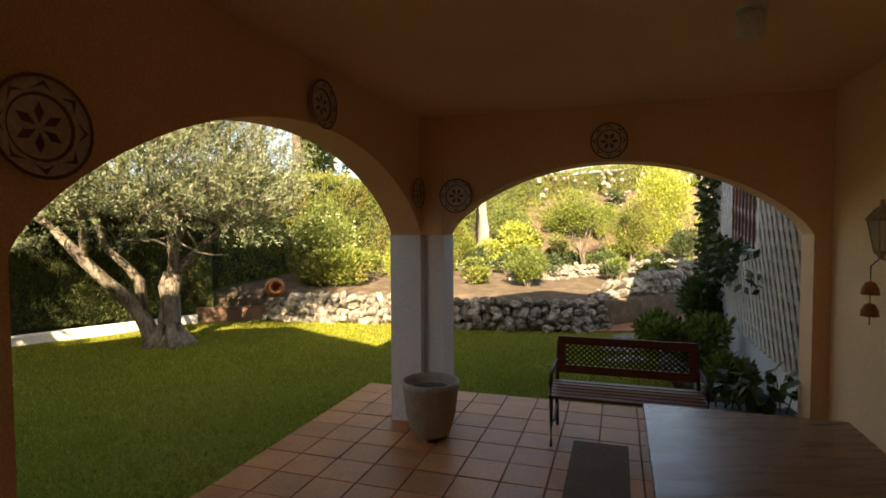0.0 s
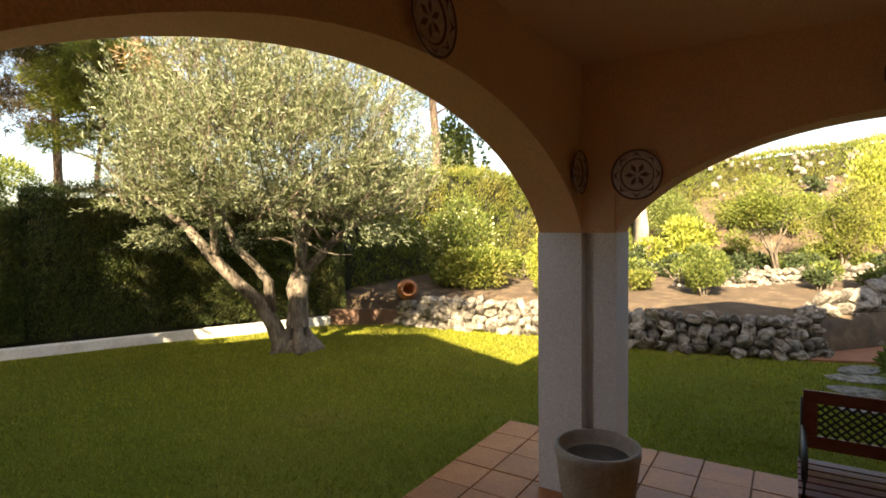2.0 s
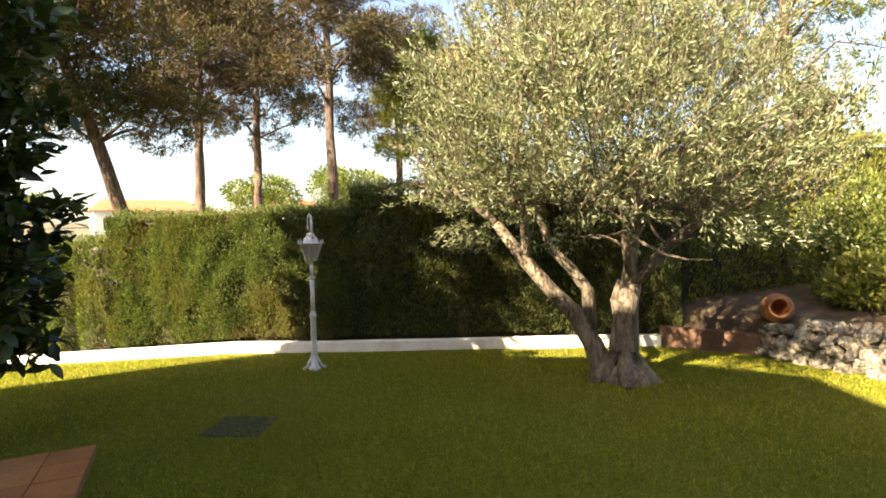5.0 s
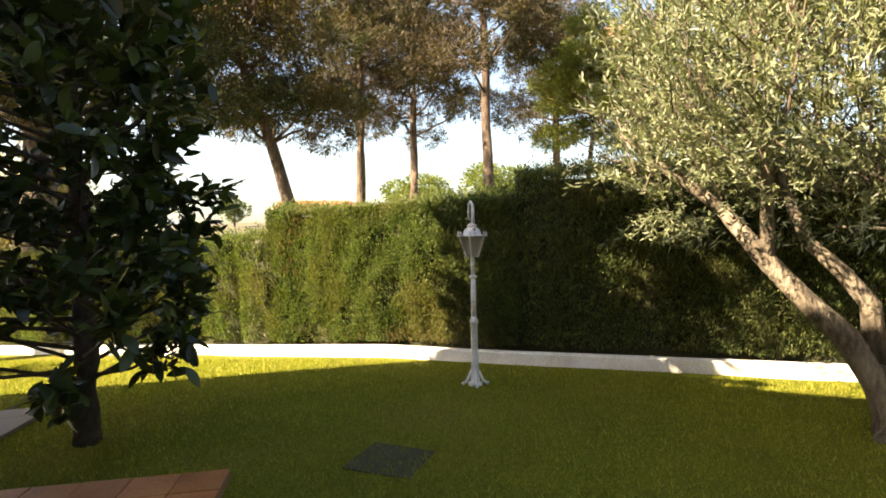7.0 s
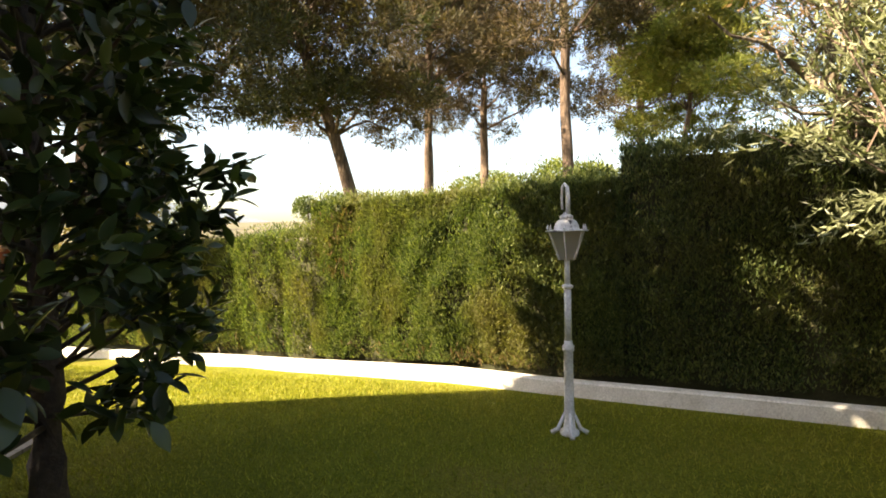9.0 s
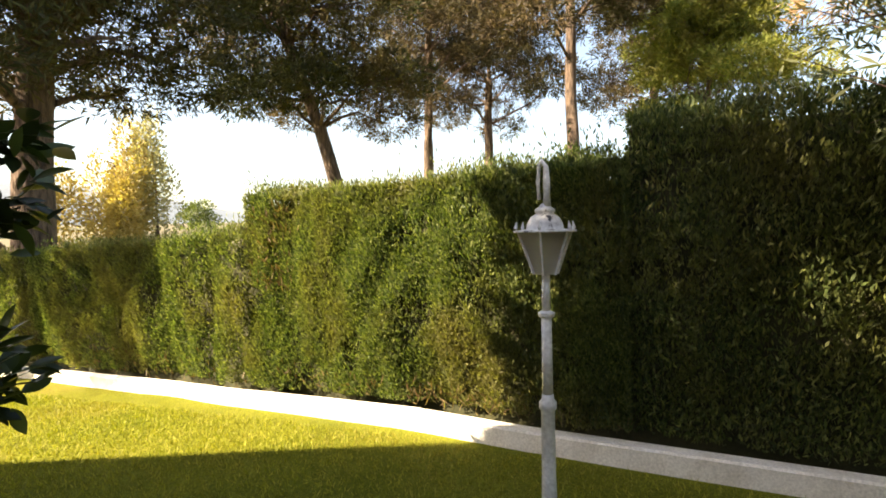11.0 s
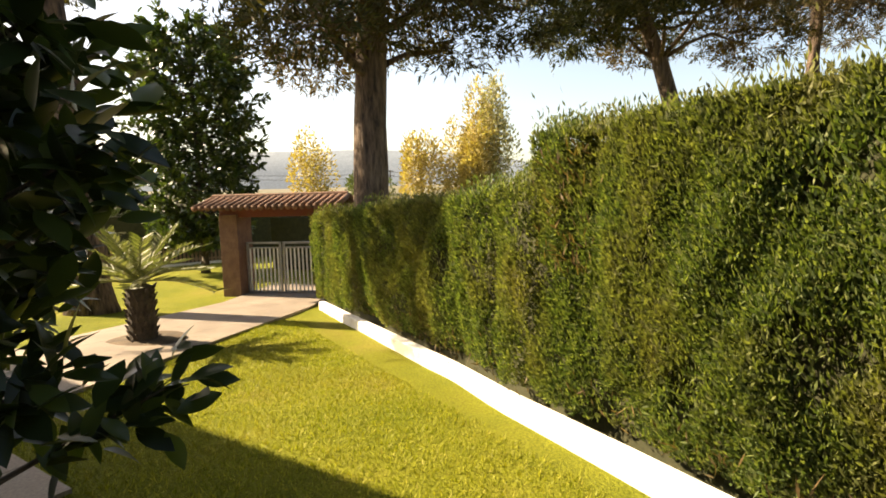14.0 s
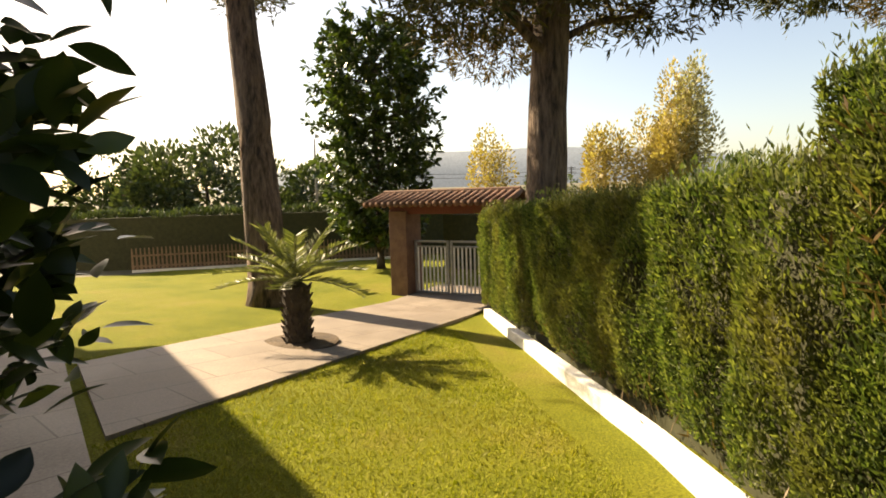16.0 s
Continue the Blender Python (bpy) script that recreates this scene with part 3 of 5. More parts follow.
# the boundary hedge steps down towards the gate
HEDGE_A = [(-4.05, 9.35), (-5.18, 8.40), (-6.2, 7.41), (-7.18, 6.42)]
HEDGE_B = [(-7.18, 6.42), (-7.66, 5.95), (-9.12, 4.75), (-9.82, 4.15)]
HEDGE_C = [(-9.82, 4.15), (-10.03, 3.97), (-10.77, 3.40), (-12.50, 1.88), (-13.9, 0.62), (-15.2, -0.55)]
hedge_high = hedge("hedge_high", HEDGE_A, lambda s: 2.14 + 0.03 * math.sin(3 * s), 0.9, 88000, M["hedge_shaded"], "tall clipped green boundary hedge", side=1, wide=0.34)
hedge_mid = hedge("hedge_mid", HEDGE_B, lambda s: 1.83 - 0.012 * s, 0.9, 172000, M["hedge_leaf"], "clipped green boundary hedge with brown patches", side=1, leaf=0.044, wide=0.27)
hedge_low = hedge("hedge_low", HEDGE_C, lambda s: 1.465 - 0.05 * s, 0.9, 112000, M["hedge_leaf"], "clipped green boundary hedge falling towards the gate", side=1, leaf=0.05, wide=0.28)



def sprays(parent, name, material, path, lo, hi, z0, z1, count, label, size=0.09, wide=0.12):
    """Loose sprays of another tone showing in a stretch of a hedge."""
    s = np.clip(rng.normal((lo + hi) / 2, (hi - lo) / 3, count), 0.0, None)
    b = np.array([along(path, v) for v in s])
    n = np.stack([-b[:, 3], b[:, 2], np.zeros(count)], 1)
    z = rng.uniform(z0, z1, count)
    p = np.stack([b[:, 0], b[:, 1], z], 1) + n * rng.uniform(-0.06, 0.06, count)[:, None]
    foliage(name, p, n * 0.4 + rng.normal(size=(count, 3)) * 0.4 + np.array([0, 0, 0.9]), size, size * wide, material, parent, label)["kind"] = "stuff"


sprays(hedge_mid, "dry_sprays", M["dry_leaf"], HEDGE_B, 2.9, 3.35, 0.9, 1.7, 150, "brown dead sprays")
sprays(hedge_mid, "low_sprays", M["dry_leaf"], HEDGE_B, 0.2, 2.8, 0.12, 0.26, 220, "brown dead sprays")
sprays(hedge_low, "dry_sprays", M["dry_leaf"], HEDGE_C, 0.2, 4.5, -0.2, 0.12, 200, "brown dead sprays")
# mixed sprays soften the edge of the shade painted on the tall hedge
sprays(hedge_mid, "dark_sprays", M["hedge_shaded"], HEDGE_B, -0.6, 0.6, 0.16, 1.84, 12000, "green sprays in the shaded hedge colour", 0.042, 0.36)
sprays(hedge_high, "pale_sprays", M["hedge_leaf"], HEDGE_A, 3.0, 4.4, 0.16, 2.1, 3000, "green sprays in the unshaded hedge colour", 0.05, 0.3)
sprays(hedge_high, "light_sprays", M["hedge_leaf"], HEDGE_A, 0.0, 4.2, 0.16, 2.1, 11000, "green sprays in the unshaded hedge colour", 0.045, 0.3)

# ---- trees ----
def limb(bm, p, d, length, r0, r1, bend=0.25, n=6, seg=8, up=0.0):
    """A crooked limb; returns its end and end way."""
    pts, rad = [Vector(p)], [r0]
    d = Vector(d).normalized()
    for i in range(n):
        d = (d + Vector(rng.normal(size=3)) * bend / n * 2 + Vector((0, 0, up / n))).normalized()
        pts.append(pts[-1] + d * (length / n))
        rad.append(r0 + (r1 - r0) * (i + 1) / n)
    tube(bm, pts, rad, seg)
    return pts, d


def olive_tree():
    x, y = -3.85, 7.4
    t = thing("olive_tree", pose(x, y, lawn_z(x, y)), "old olive tree with forked trunk and silvery crown", "tree")
    bm = bmesh.new()
    ends = []
    tube(bm, [(0.08, 0.03, -0.1), (0.07, 0.03, 0.04), (0.06, 0.02, 0.14), (0.05, 0.02, 0.3), (0.07, 0.03, 0.6), (0.06, 0.02, 0.78), (0.10, 0.05, 0.98)], [0.34, 0.29, 0.19, 0.15, 0.125, 0.14, 0.12], 14)
    tube(bm, [(-0.10, -0.06, -0.1), (-0.13, -0.09, 0.12), (-0.2, -0.15, 0.35), (-0.34, -0.25, 0.65), (-0.55, -0.40, 0.92), (-0.74, -0.54, 1.2), (-0.98, -0.72, 1.6)], [0.2, 0.125, 0.10, 0.088, 0.075, 0.07, 0.05], 12)
    tube(bm, [(-0.22, -0.15, 0.5), (-0.24, -0.17, 0.9), (-0.36, -0.28, 1.12), (-0.53, -0.40, 1.34)], [0.075, 0.065, 0.055, 0.045], 10)
    for a, rad, h in ((0.3, 0.26, 0.10), (1.5, 0.24, 0.16), (2.9, 0.27, 0.12), (4.2, 0.30, 0.10), (5.3, 0.28, 0.14)):
        tube(bm, [(0.05 + rad * 1.3 * math.cos(a), 0.02 + rad * 1.3 * math.sin(a), -0.04), (0.05 + rad * 0.75 * math.cos(a), 0.02 + rad * 0.75 * math.sin(a), h * 0.6), (0.05 + rad * 0.3 * math.cos(a), 0.02 + rad * 0.3 * math.sin(a), h + 0.2)], [0.05, 0.09, 0.05], 8)
    for p, d, L, r in [((0.1, 0.05, 0.95), (0.1, -0.1, 1), 1.3, 0.075), ((0.1, 0.05, 0.93), (0.75, 0.35, 0.8), 1.3, 0.07), ((0.06, 0.02, 0.9), (-0.2, 0.4, 1), 1.2, 0.065),
                       ((0.1, 0.05, 0.92), (0.3, -0.6, 0.9), 1.1, 0.06), ((-0.98, -0.72, 1.6), (-0.6, -0.4, 0.7), 1.0, 0.05), ((-0.74, -0.54, 1.2), (0.1, -0.1, 1), 1.3, 0.055),
                       ((-0.53, -0.40, 1.34), (-0.2, 0.1, 1), 1.2, 0.045)]:
        pts, dd = limb(bm, p, d, L, r, r * 0.4, 0.3, 7)
        ends += pts[3:]
    part("trunk", bm, M["bark_olive"], t, smooth=True)
    bm = bmesh.new()
    tips = []
    for e in ends:
        for _ in range(3):
            pts, dd = limb(bm, e, Vector(rng.normal(size=3)) * 0.6 + Vector((0, 0, 0.7)), rng.uniform(0.4, 0.9), 0.018, 0.006, 0.4, 4, 5)
            tips += pts[2:]
    part("branch_work", bm, M["bark_olive"], t)
    # long upright sprays fill an uneven dome
    k = 4100
    cx, cz = -0.17, 2.3
    d = unit(rng.normal(size=(k, 3)))
    d[:, 2] = np.where(d[:, 2] < -0.85, -d[:, 2] * 0.5, d[:, 2])
    rr = rng.uniform(0.34, 1.0, k) ** 0.6
    lump = np.array([1 + 0.24 * noise.noise(Vector(v) * 2.6) + 0.2 * noise.noise(Vector(v) * 6.0) for v in d])
    pos = np.stack([cx + d[:, 0] * rr * lump * 1.95, -0.1 + d[:, 1] * rr * lump * 1.85, cz + d[:, 2] * rr * lump * np.where(d[:, 2] > 0, 1.6, 1.2)], 1)
    way = unit(d * 0.55 + rng.normal(size=(k, 3)) * 0.3 + np.array([0, 0, 0.85]))
    low = pos[:, 2] < 1.7
    way[low] = unit(d[low] * 0.9 + rng.normal(size=(low.sum(), 3)) * 0.5 + np.array([0, 0, -0.1]))
    per = 46
    ln = rng.uniform(0.28, 0.6, k)
    sp = np.repeat(np.arange(k), per)
    f = rng.uniform(0, 1, len(sp))
    droop = np.stack([np.zeros(len(sp)), np.zeros(len(sp)), -0.12 * f ** 2], 1)
    p = pos[sp] + way[sp] * (f * ln[sp])[:, None] + droop + rng.normal(size=(len(sp), 3)) * 0.012
    w = way[sp] * 0.75 + rng.normal(size=(len(sp), 3)) * 0.6
    open_under = (p[:, 2] < 1.36) | ((p[:, 2] < 1.6) & (np.hypot(p[:, 0] + 0.2, p[:, 1]) < 1.35))
    p, w = p[~open_under], w[~open_under]
    foliage("crown", p, w, 0.056, 0.0112, M["olive_leaf"], t)["kind"] = "stuff"
    bm = bmesh.new()
    for i in np.flatnonzero(pos[:, 2] > 1.75)[::2]:
        tube(bm, [pos[i] - way[i] * 0.15, pos[i] + way[i] * ln[i]], [0.005, 0.002], 3, False)
    part("twig_work", bm, M["bark_pine"], t)["kind"] = "stuff"


olive_tree()


def needle_tuft(center, way, count, length):
    pos = np.repeat(center, count, axis=0) + rng.normal(size=(len(center) * count, 3)) * 0.07
    w = unit(np.repeat(way, count, axis=0) * 0.8 + rng.normal(size=(len(center) * count, 3)) * 0.75)
    return pos, w


def pine_tree(x, y, z, height, r, fork, crown, clumps, lean=(0, 0), label="tall umbrella pine with bare trunk", leaf=None, tufts=95, needle=0.21, skirt=0.0):
    """An umbrella pine: bare trunk, forking limbs, flat tufted clumps. fork: height where limbs begin; crown: (radius, thickness)."""
    t = thing("pine_tree", pose(x, y, z), label, "tree")
    bm = bmesh.new()
    top = Vector((lean[0], lean[1], height * 0.86))
    n = 12
    pts = [Vector((top.x * (i / n) ** 1.3 + 0.02 * math.sin(i * 1.3 + x), top.y * (i / n) ** 1.3 + 0.02 * math.cos(i * 1.7 + y), -0.3 + (top.z + 0.3) * i / n)) for i in range(n + 1)]
    tube(bm, pts, [r * (1.35 if i == 0 else 1.0 - 0.55 * i / n) for i in range(n + 1)], 12)
    part("trunk", bm, M["bark_pine"], t, smooth=True)
    bm = bmesh.new()
    cs, ws = [], []
    for i in range(clumps):
        ang = i * 2.399 + x
        h = fork + (height - fork) * ((i + 0.5) / clumps) ** 0.85
        reach = crown[0] * rng.uniform(0.3, 1.0) * (1.0 if h < height * 0.8 else 0.7)
        k = min(n - 1, int((h - 0.01 * height) / (height * 0.86) * n))
        start = pts[max(1, min(n, k))]
        end = Vector((start.x + reach * math.cos(ang), start.y + reach * math.sin(ang), h + rng.uniform(-0.25, 0.25) * crown[1] - skirt))
        mid = start.lerp(end, 0.5) + Vector(rng.normal(size=3)) * 0.2 + Vector((0, 0, 0.1 * reach))
        tube(bm, [start, start.lerp(mid, 0.5) + Vector(rng.normal(size=3)) * 0.1, mid, mid.lerp(end, 0.6) + Vector(rng.normal(size=3)) * 0.1, end], [r * 0.22, r * 0.18, r * 0.14, r * 0.1, 0.015], 6)
        for j in range(3):
            q = mid.lerp(end, 0.3 + 0.25 * j)
            limb(bm, q, Vector(rng.normal(size=3)) + Vector((0, 0, 0.5)), rng.uniform(0.4, 0.8), r * 0.07, 0.008, 0.5, 4, 5)
        size = crown[0] * rng.uniform(0.25, 0.38)
        p, d = blob_points(end, (size * 1.25, size * 1.25, size * 0.55), tufts, 0.3)
        cs.append(p), ws.append(unit(d + np.array([0, 0, 0.5])))
    part("branch_work", bm, M["bark_pine"], t, smooth=True)
    cs, ws = np.concatenate(cs), np.concatenate(ws)
    p, w = needle_tuft(cs, ws, 15, needle)
    foliage("crown", p, w, needle, 0.036, leaf or M["pine_leaf"], t)["kind"] = "stuff"
    return t


# pines past the hedge
BR = M["pine_brown"]
pine_tree(-19.0, 7.1, -0.6, 9.8, 0.25, 5.0, (3.2, 2.0), 42, (0.1, -2.4), "leaning umbrella pine with forked crown", tufts=100, needle=0.19)
pine_tree(-25.5, 10.9, -0.6, 13.0, 0.27, 7.4, (3.3, 2.2), 34, (0.3, 0.2), "umbrella pine with dense brown crown", leaf=BR, tufts=80, needle=0.27)
pine_tree(-29.0, 15.2, -0.6, 14.5, 0.30, 7.6, (4.0, 2.4), 36, (0.2, 0.1), "umbrella pine with wide brown crown", leaf=BR, tufts=80, needle=0.29)
pine_tree(-15.9, 11.7, -0.6, 12.5, 0.20, 6.6, (2.4, 2.2), 26, (-0.5, 0.2), "tall straight umbrella pine", leaf=BR, tufts=90)
pine_tree(-22.5, 19.8, -0.6, 12.5, 0.25, 6.6, (3.2, 2.0), 30, (0.3, -0.3), "umbrella pine with thin brown crown", leaf=BR, tufts=80, needle=0.24)
# sun on this crown is put into the colour, with brighter hedge leaves
pine_tree(-17.1, 16.3, -0.6, 8.8, 0.13, 5.3, (2.5, 1.8), 26, (0.6, 0.5), "umbrella pine with low crown in a sunlit leaf colour", leaf=M["hedge_far"], tufts=110)
pine_tree(-9.3, 13.4, -0.4, 9.5, 0.15, 5.3, (2.3, 1.6), 14, (0.3, 0.6), "pine with pale trunk and dead brown branches", leaf=M["pine_dead"], tufts=45)
# brighter leaf colour again stands for sunlight on the crown
pine_tree(-5.4, 20.8, -0.4, 12.5, 0.22, 6.9, (4.0, 2.0), 26, (-0.6, 0.3), "tall pine with crown in a sunlit leaf colour", leaf=M["hedge_far"])
# pines by the gate
pine_tree(-14.94, 0.72, -0.6, 9.6, 0.37, 4.3, (3.1, 1.8), 46, (0.3, 0.5), "thick pine trunk behind the hedge by the gate", tufts=112, needle=0.18)
pine_tree(-13.42, -3.9, -0.46, 9.6, 0.38, 5.9, (1.9, 1.4), 26, (0.1, -0.5), "pine on the lawn beside the path", tufts=110, needle=0.17)


def broad_leaves(name, pos, way, normal, length, width, material, parent, stations=((0.35, 0.5), (0.72, 0.42))):
    """Broad pointed leaves, folded along the midrib and curling down to the tip. stations: places along the leaf and half widths there."""
    way, normal = unit(way), unit(normal)
    side = unit(np.cross(way, normal))
    normal = np.cross(side, way)
    L, W = length[:, None], width[:, None]
    curl = rng.uniform(0.05, 0.22, len(pos))[:, None]

    def at(f, h, up):
        return pos + way * L * f + side * W * h + normal * L * (up - curl * f * f)
    rows = [at(0, 0, 0)]
    for f, h in stations:
        rows += [at(f, 0, 0), at(f, h, h * 0.1), at(f, -h, h * 0.1)]
    rows.append(at(1.0, 0, 0))
    k, each = len(pos), len(rows)
    verts = np.stack(rows, 1).reshape(-1, 3)
    base = (np.arange(k) * each)[:, None, None]
    last = 1 + 3 * (len(stations) - 1)
    tri = np.array([[0, 2, 1], [0, 1, 3], [last, last + 1, each - 1], [last, each - 1, last + 2]])
    quad = np.array([q for a in range(1, last, 3) for q in ((a, a + 1, a + 4, a + 3), (a, a + 3, a + 5, a + 2))])
    t = (base + tri[None]).reshape(-1, 3)
    q = (base + quad[None]).reshape(-1, 4)
    me = bpy.data.meshes.new(name)
    me.vertices.add(len(verts))
    me.vertices.foreach_set("co", verts.astype(np.float32).ravel())
    idx = np.concatenate([t.ravel(), q.ravel()]).astype(np.int32)
    me.loops.add(len(idx))
    me.loops.foreach_set("vertex_index", idx)
    st = np.concatenate([np.arange(len(t)) * 3, len(t) * 3 + np.arange(len(q)) * 4]).astype(np.int32)
    tot = np.concatenate([np.full(len(t), 3), np.full(len(q), 4)]).astype(np.int32)
    me.polygons.add(len(st))
    me.polygons.foreach_set("loop_start", st)
    me.polygons.foreach_set("loop_total", tot)
    me.polygons.foreach_set("use_smooth", np.ones(len(st), dtype=bool))
    me.update(calc_edges=True)
    me.materials.append(material)
    ob = new(name, me)
    ob.parent = parent
    return ob


def magnolia(x, y, height, spread, count, base_h, label, leaf=0.17, material="magnolia_leaf", name="magnolia_tree", trunk=0.085, low_r=1.0, seed_tips=150, slim=(1, 1), stations=((0.35, 0.5), (0.72, 0.42)), full=0.45):
    t = thing(name, pose(x, y, lawn_z(x, y)), label, "tree")
    bm = bmesh.new()
    tube(bm, [(0, 0, -0.1), (0.01, 0, 0.25), (0, 0.02, 0.6), (0.03, 0, height * 0.5), (0, 0, height * 0.9)], [trunk * 1.35, trunk * 1.1, trunk, trunk * 0.6, 0.015], 10)
    tips, ways = [], []
    for i in range(seed_tips):
        h = base_h + (height - base_h) * ((i + 0.5) / seed_tips)
        k = (h - base_h) / (height - base_h)
        prof = (low_r + (1 - low_r) * min(1, k * 4)) * (1 - max(0, k - full) ** 1.4 * 1.55)
        ang = i * 2.399
        reach = spread * max(0.12, prof) * rng.uniform(0.55, 1.08)
        z0 = max(0.45, h - 0.35)
        ex, ey = reach * math.cos(ang), reach * math.sin(ang)
        end = Vector((ex * (slim[0] if ex < 0 else 1), ey * (slim[1] if ey > 0 else 1), h + rng.uniform(-0.1, 0.2)))
        mid = Vector((end.x * 0.5, end.y * 0.5, (z0 + end.z) / 2 - 0.05))
        tube(bm, [(0, 0, z0), mid, end], [0.02, 0.012, 0.005], 5)
        d = (end - mid).normalized()
        for f in (0.35, 0.6, 0.8, 1.0):
            tips.append(mid.lerp(end, f)), ways.append(d)
    part("trunk", bm, M["bark_dark"], t, smooth=True)
    tips, ways = np.array(tips), np.array(ways)
    pick = rng.integers(0, len(tips), count)
    way = unit(ways[pick] * 0.7 + rng.normal(size=(count, 3)) * 0.75 + np.array([0, 0, -0.05]))
    pos = tips[pick] + rng.normal(size=(count, 3)) * 0.06
    nrm = rng.normal(size=(count, 3)) * 0.5 + np.array([0, 0, 1.0])
    L = leaf * rng.uniform(0.7, 1.25, count)
    broad_leaves("crown", pos, way, nrm, L, L * 0.44, M[material], t, stations)["kind"] = "stuff"
    return t


magnolia(-6.95, 2.33, 7.0, 1.5, 14000, 0.75, "young magnolia with large dark glossy leaves", 0.15, seed_tips=215, full=0.62, slim=(0.68, 0.64), stations=((0.12, 0.22), (0.3, 0.44), (0.5, 0.5), (0.7, 0.42), (0.87, 0.21)))
magnolia(-18.97, -6.09, 6.8, 1.75, 17000, 0.8, "dense dark evergreen tree beside the gate", 0.2, "laurel_leaf", "evergreen_tree", 0.12, 0.6, 300, full=0.72)

# ---- gate ----
def gate_lodge():
    gx, gy = -16.14, -1.8
    gz = lawn_z(gx, gy)
    rot = pose(gx, gy, gz, 0, 0, 97)
    t = thing("gate_lodge", rot, "small brick gateway with a tiled roof", "gateway")
    for s in (-1, 1):
        bm = bmesh.new()
        box(bm, s * 1.02 - 0.2, -0.3, -0.2, s * 1.02 + 0.2, 0.3, 1.72, 0.01)
        part("pier", bm, M["brick"], t)
    bm = bmesh.new()
    box(bm, -1.25, -0.22, 1.66, 1.25, 0.22, 1.86, 0.01)
    part("lintel", bm, M["wood_red"], t, "dark red timber lintel")
    bm = bmesh.new()
    box(bm, -1.5, -0.66, 1.84, 1.5, 0.66, 1.88)
    part("roof", bm, M["roof_old"], t, "low roof of old curved tiles")
    bm = bmesh.new()
    tube(bm, [(0, 0.02, 2.06), (0, 0.36, 1.96), (0, 0.7, 1.86)], [0.055, 0.058, 0.066], 8)
    tile_mesh = mesh_from("roof_tile", bm, M["roof_old"], True)
    for i in range(22):
        for s in (0, 180):
            ob = new("roof_tile", tile_mesh)
            ob.parent = t
            ob.matrix_basis = pose(-1.5 + 3.0 * i / 21, 0, 0.004 * (i % 3), 0, 0, s)
    bm = bmesh.new()
    tube(bm, [(-1.5, 0, 2.07), (1.5, 0, 2.07)], [0.08, 0.08], 8)
    part("ridge", bm, M["roof_old"], t)
    g = thing("gate", rot, "white and grey double metal bar gate, shut", "gate")
    for s in (-1, 1):
        bm = bmesh.new()
        x0, x1 = sorted((s * 0.02, s * 0.8))
        for a, b in ((x0, x0 + 0.04), (x1 - 0.04, x1)):
            box(bm, a, -0.02, 0.04, b, 0.02, 1.12)
        box(bm, x0, -0.02, 0.04, x1, 0.02, 0.08)
        box(bm, x0, -0.02, 1.08, x1, 0.02, 1.12)
        box(bm, x0, -0.02, 0.98, x1, 0.02, 1.01)
        leaf = part("gate_leaf", bm, M["grey_metal"], g)
        for i in range(8):
            bm = bmesh.new()
            x = x0 + 0.08 + (x1 - x0 - 0.16) * i / 7
            box(bm, x - 0.014, -0.012, 0.08, x + 0.014, 0.012, 0.98)
            part("bar", bm, M["white_metal"], leaf)


gate_lodge()

# ---- cycad palm ----
def cycad():
    x, y = -11.41, -0.81
    t = thing("sago_palm", pose(x, y, lawn_z(x, y)), "sago palm with stout trunk and feathery fronds in a round bed", "palm")
    bm = bmesh.new()
    lathe(bm, [(0.15, -0.05), (0.16, 0.1), (0.15, 0.4), (0.165, 0.6), (0.14, 0.72), (0.05, 0.78)], 14)
    for i in range(70):
        a, z = i * 2.399, 0.02 + 0.68 * i / 70
        tube(bm, [(0.13 * math.cos(a), 0.13 * math.sin(a), z), (0.19 * math.cos(a), 0.19 * math.sin(a), z + 0.07)], [0.03, 0.008], 5)
    part("trunk", bm, M["bark_dark"], t)
    pos, way = [], []
    for i in range(20):
        a = i * 2.399
        el = radians(66 - 56 * (i / 20))
        reach = 0.86 + 0.14 * math.sin(i * 3.1)
        bm = bmesh.new()
        pts = []
        for j in range(9):
            f = j / 8
            out = reach * f * math.cos(el) * (1 + 0.15 * f)
            z = 0.77 + reach * f * math.sin(el) - 0.55 * f * f * reach * math.cos(el) * 0.6
            pts.append(Vector((out * math.cos(a), out * math.sin(a), z)))
        tube(bm, pts, [0.012 * (1 - 0.7 * j / 8) for j in range(9)], 5)
        fr = part("frond", bm, M["frond"], t)
        p, w = [], []
        for j in range(60):
            f = 0.15 + 0.85 * j / 60
            k = f * 8
            i0 = min(7, int(k))
            q = pts[i0].lerp(pts[i0 + 1], k - i0)
            d = (pts[i0 + 1] - pts[i0]).normalized()
            sd = d.cross(Vector((0, 0, 1))).normalized()
            for s in (-1, 1):
                p.append(q), w.append(sd * s + d * 0.7 + Vector((0, 0, 0.25)))
        f = foliage("leaf_blade", np.array(p), np.array(w), 0.17, 0.014, M["frond"], fr)
        f["kind"] = "stuff"
    bm = bmesh.new()
    lathe(bm, [(0.47, -0.05), (0.47, 0.042), (0.44, 0.05), (0.02, 0.075)], 32)
    tagged(part("palm_bed", bm, M["soil"], m=pose(x, y, ground_z(x, y))), "round bare soil bed in the paving", "flower bed", kind="structure")


cycad()

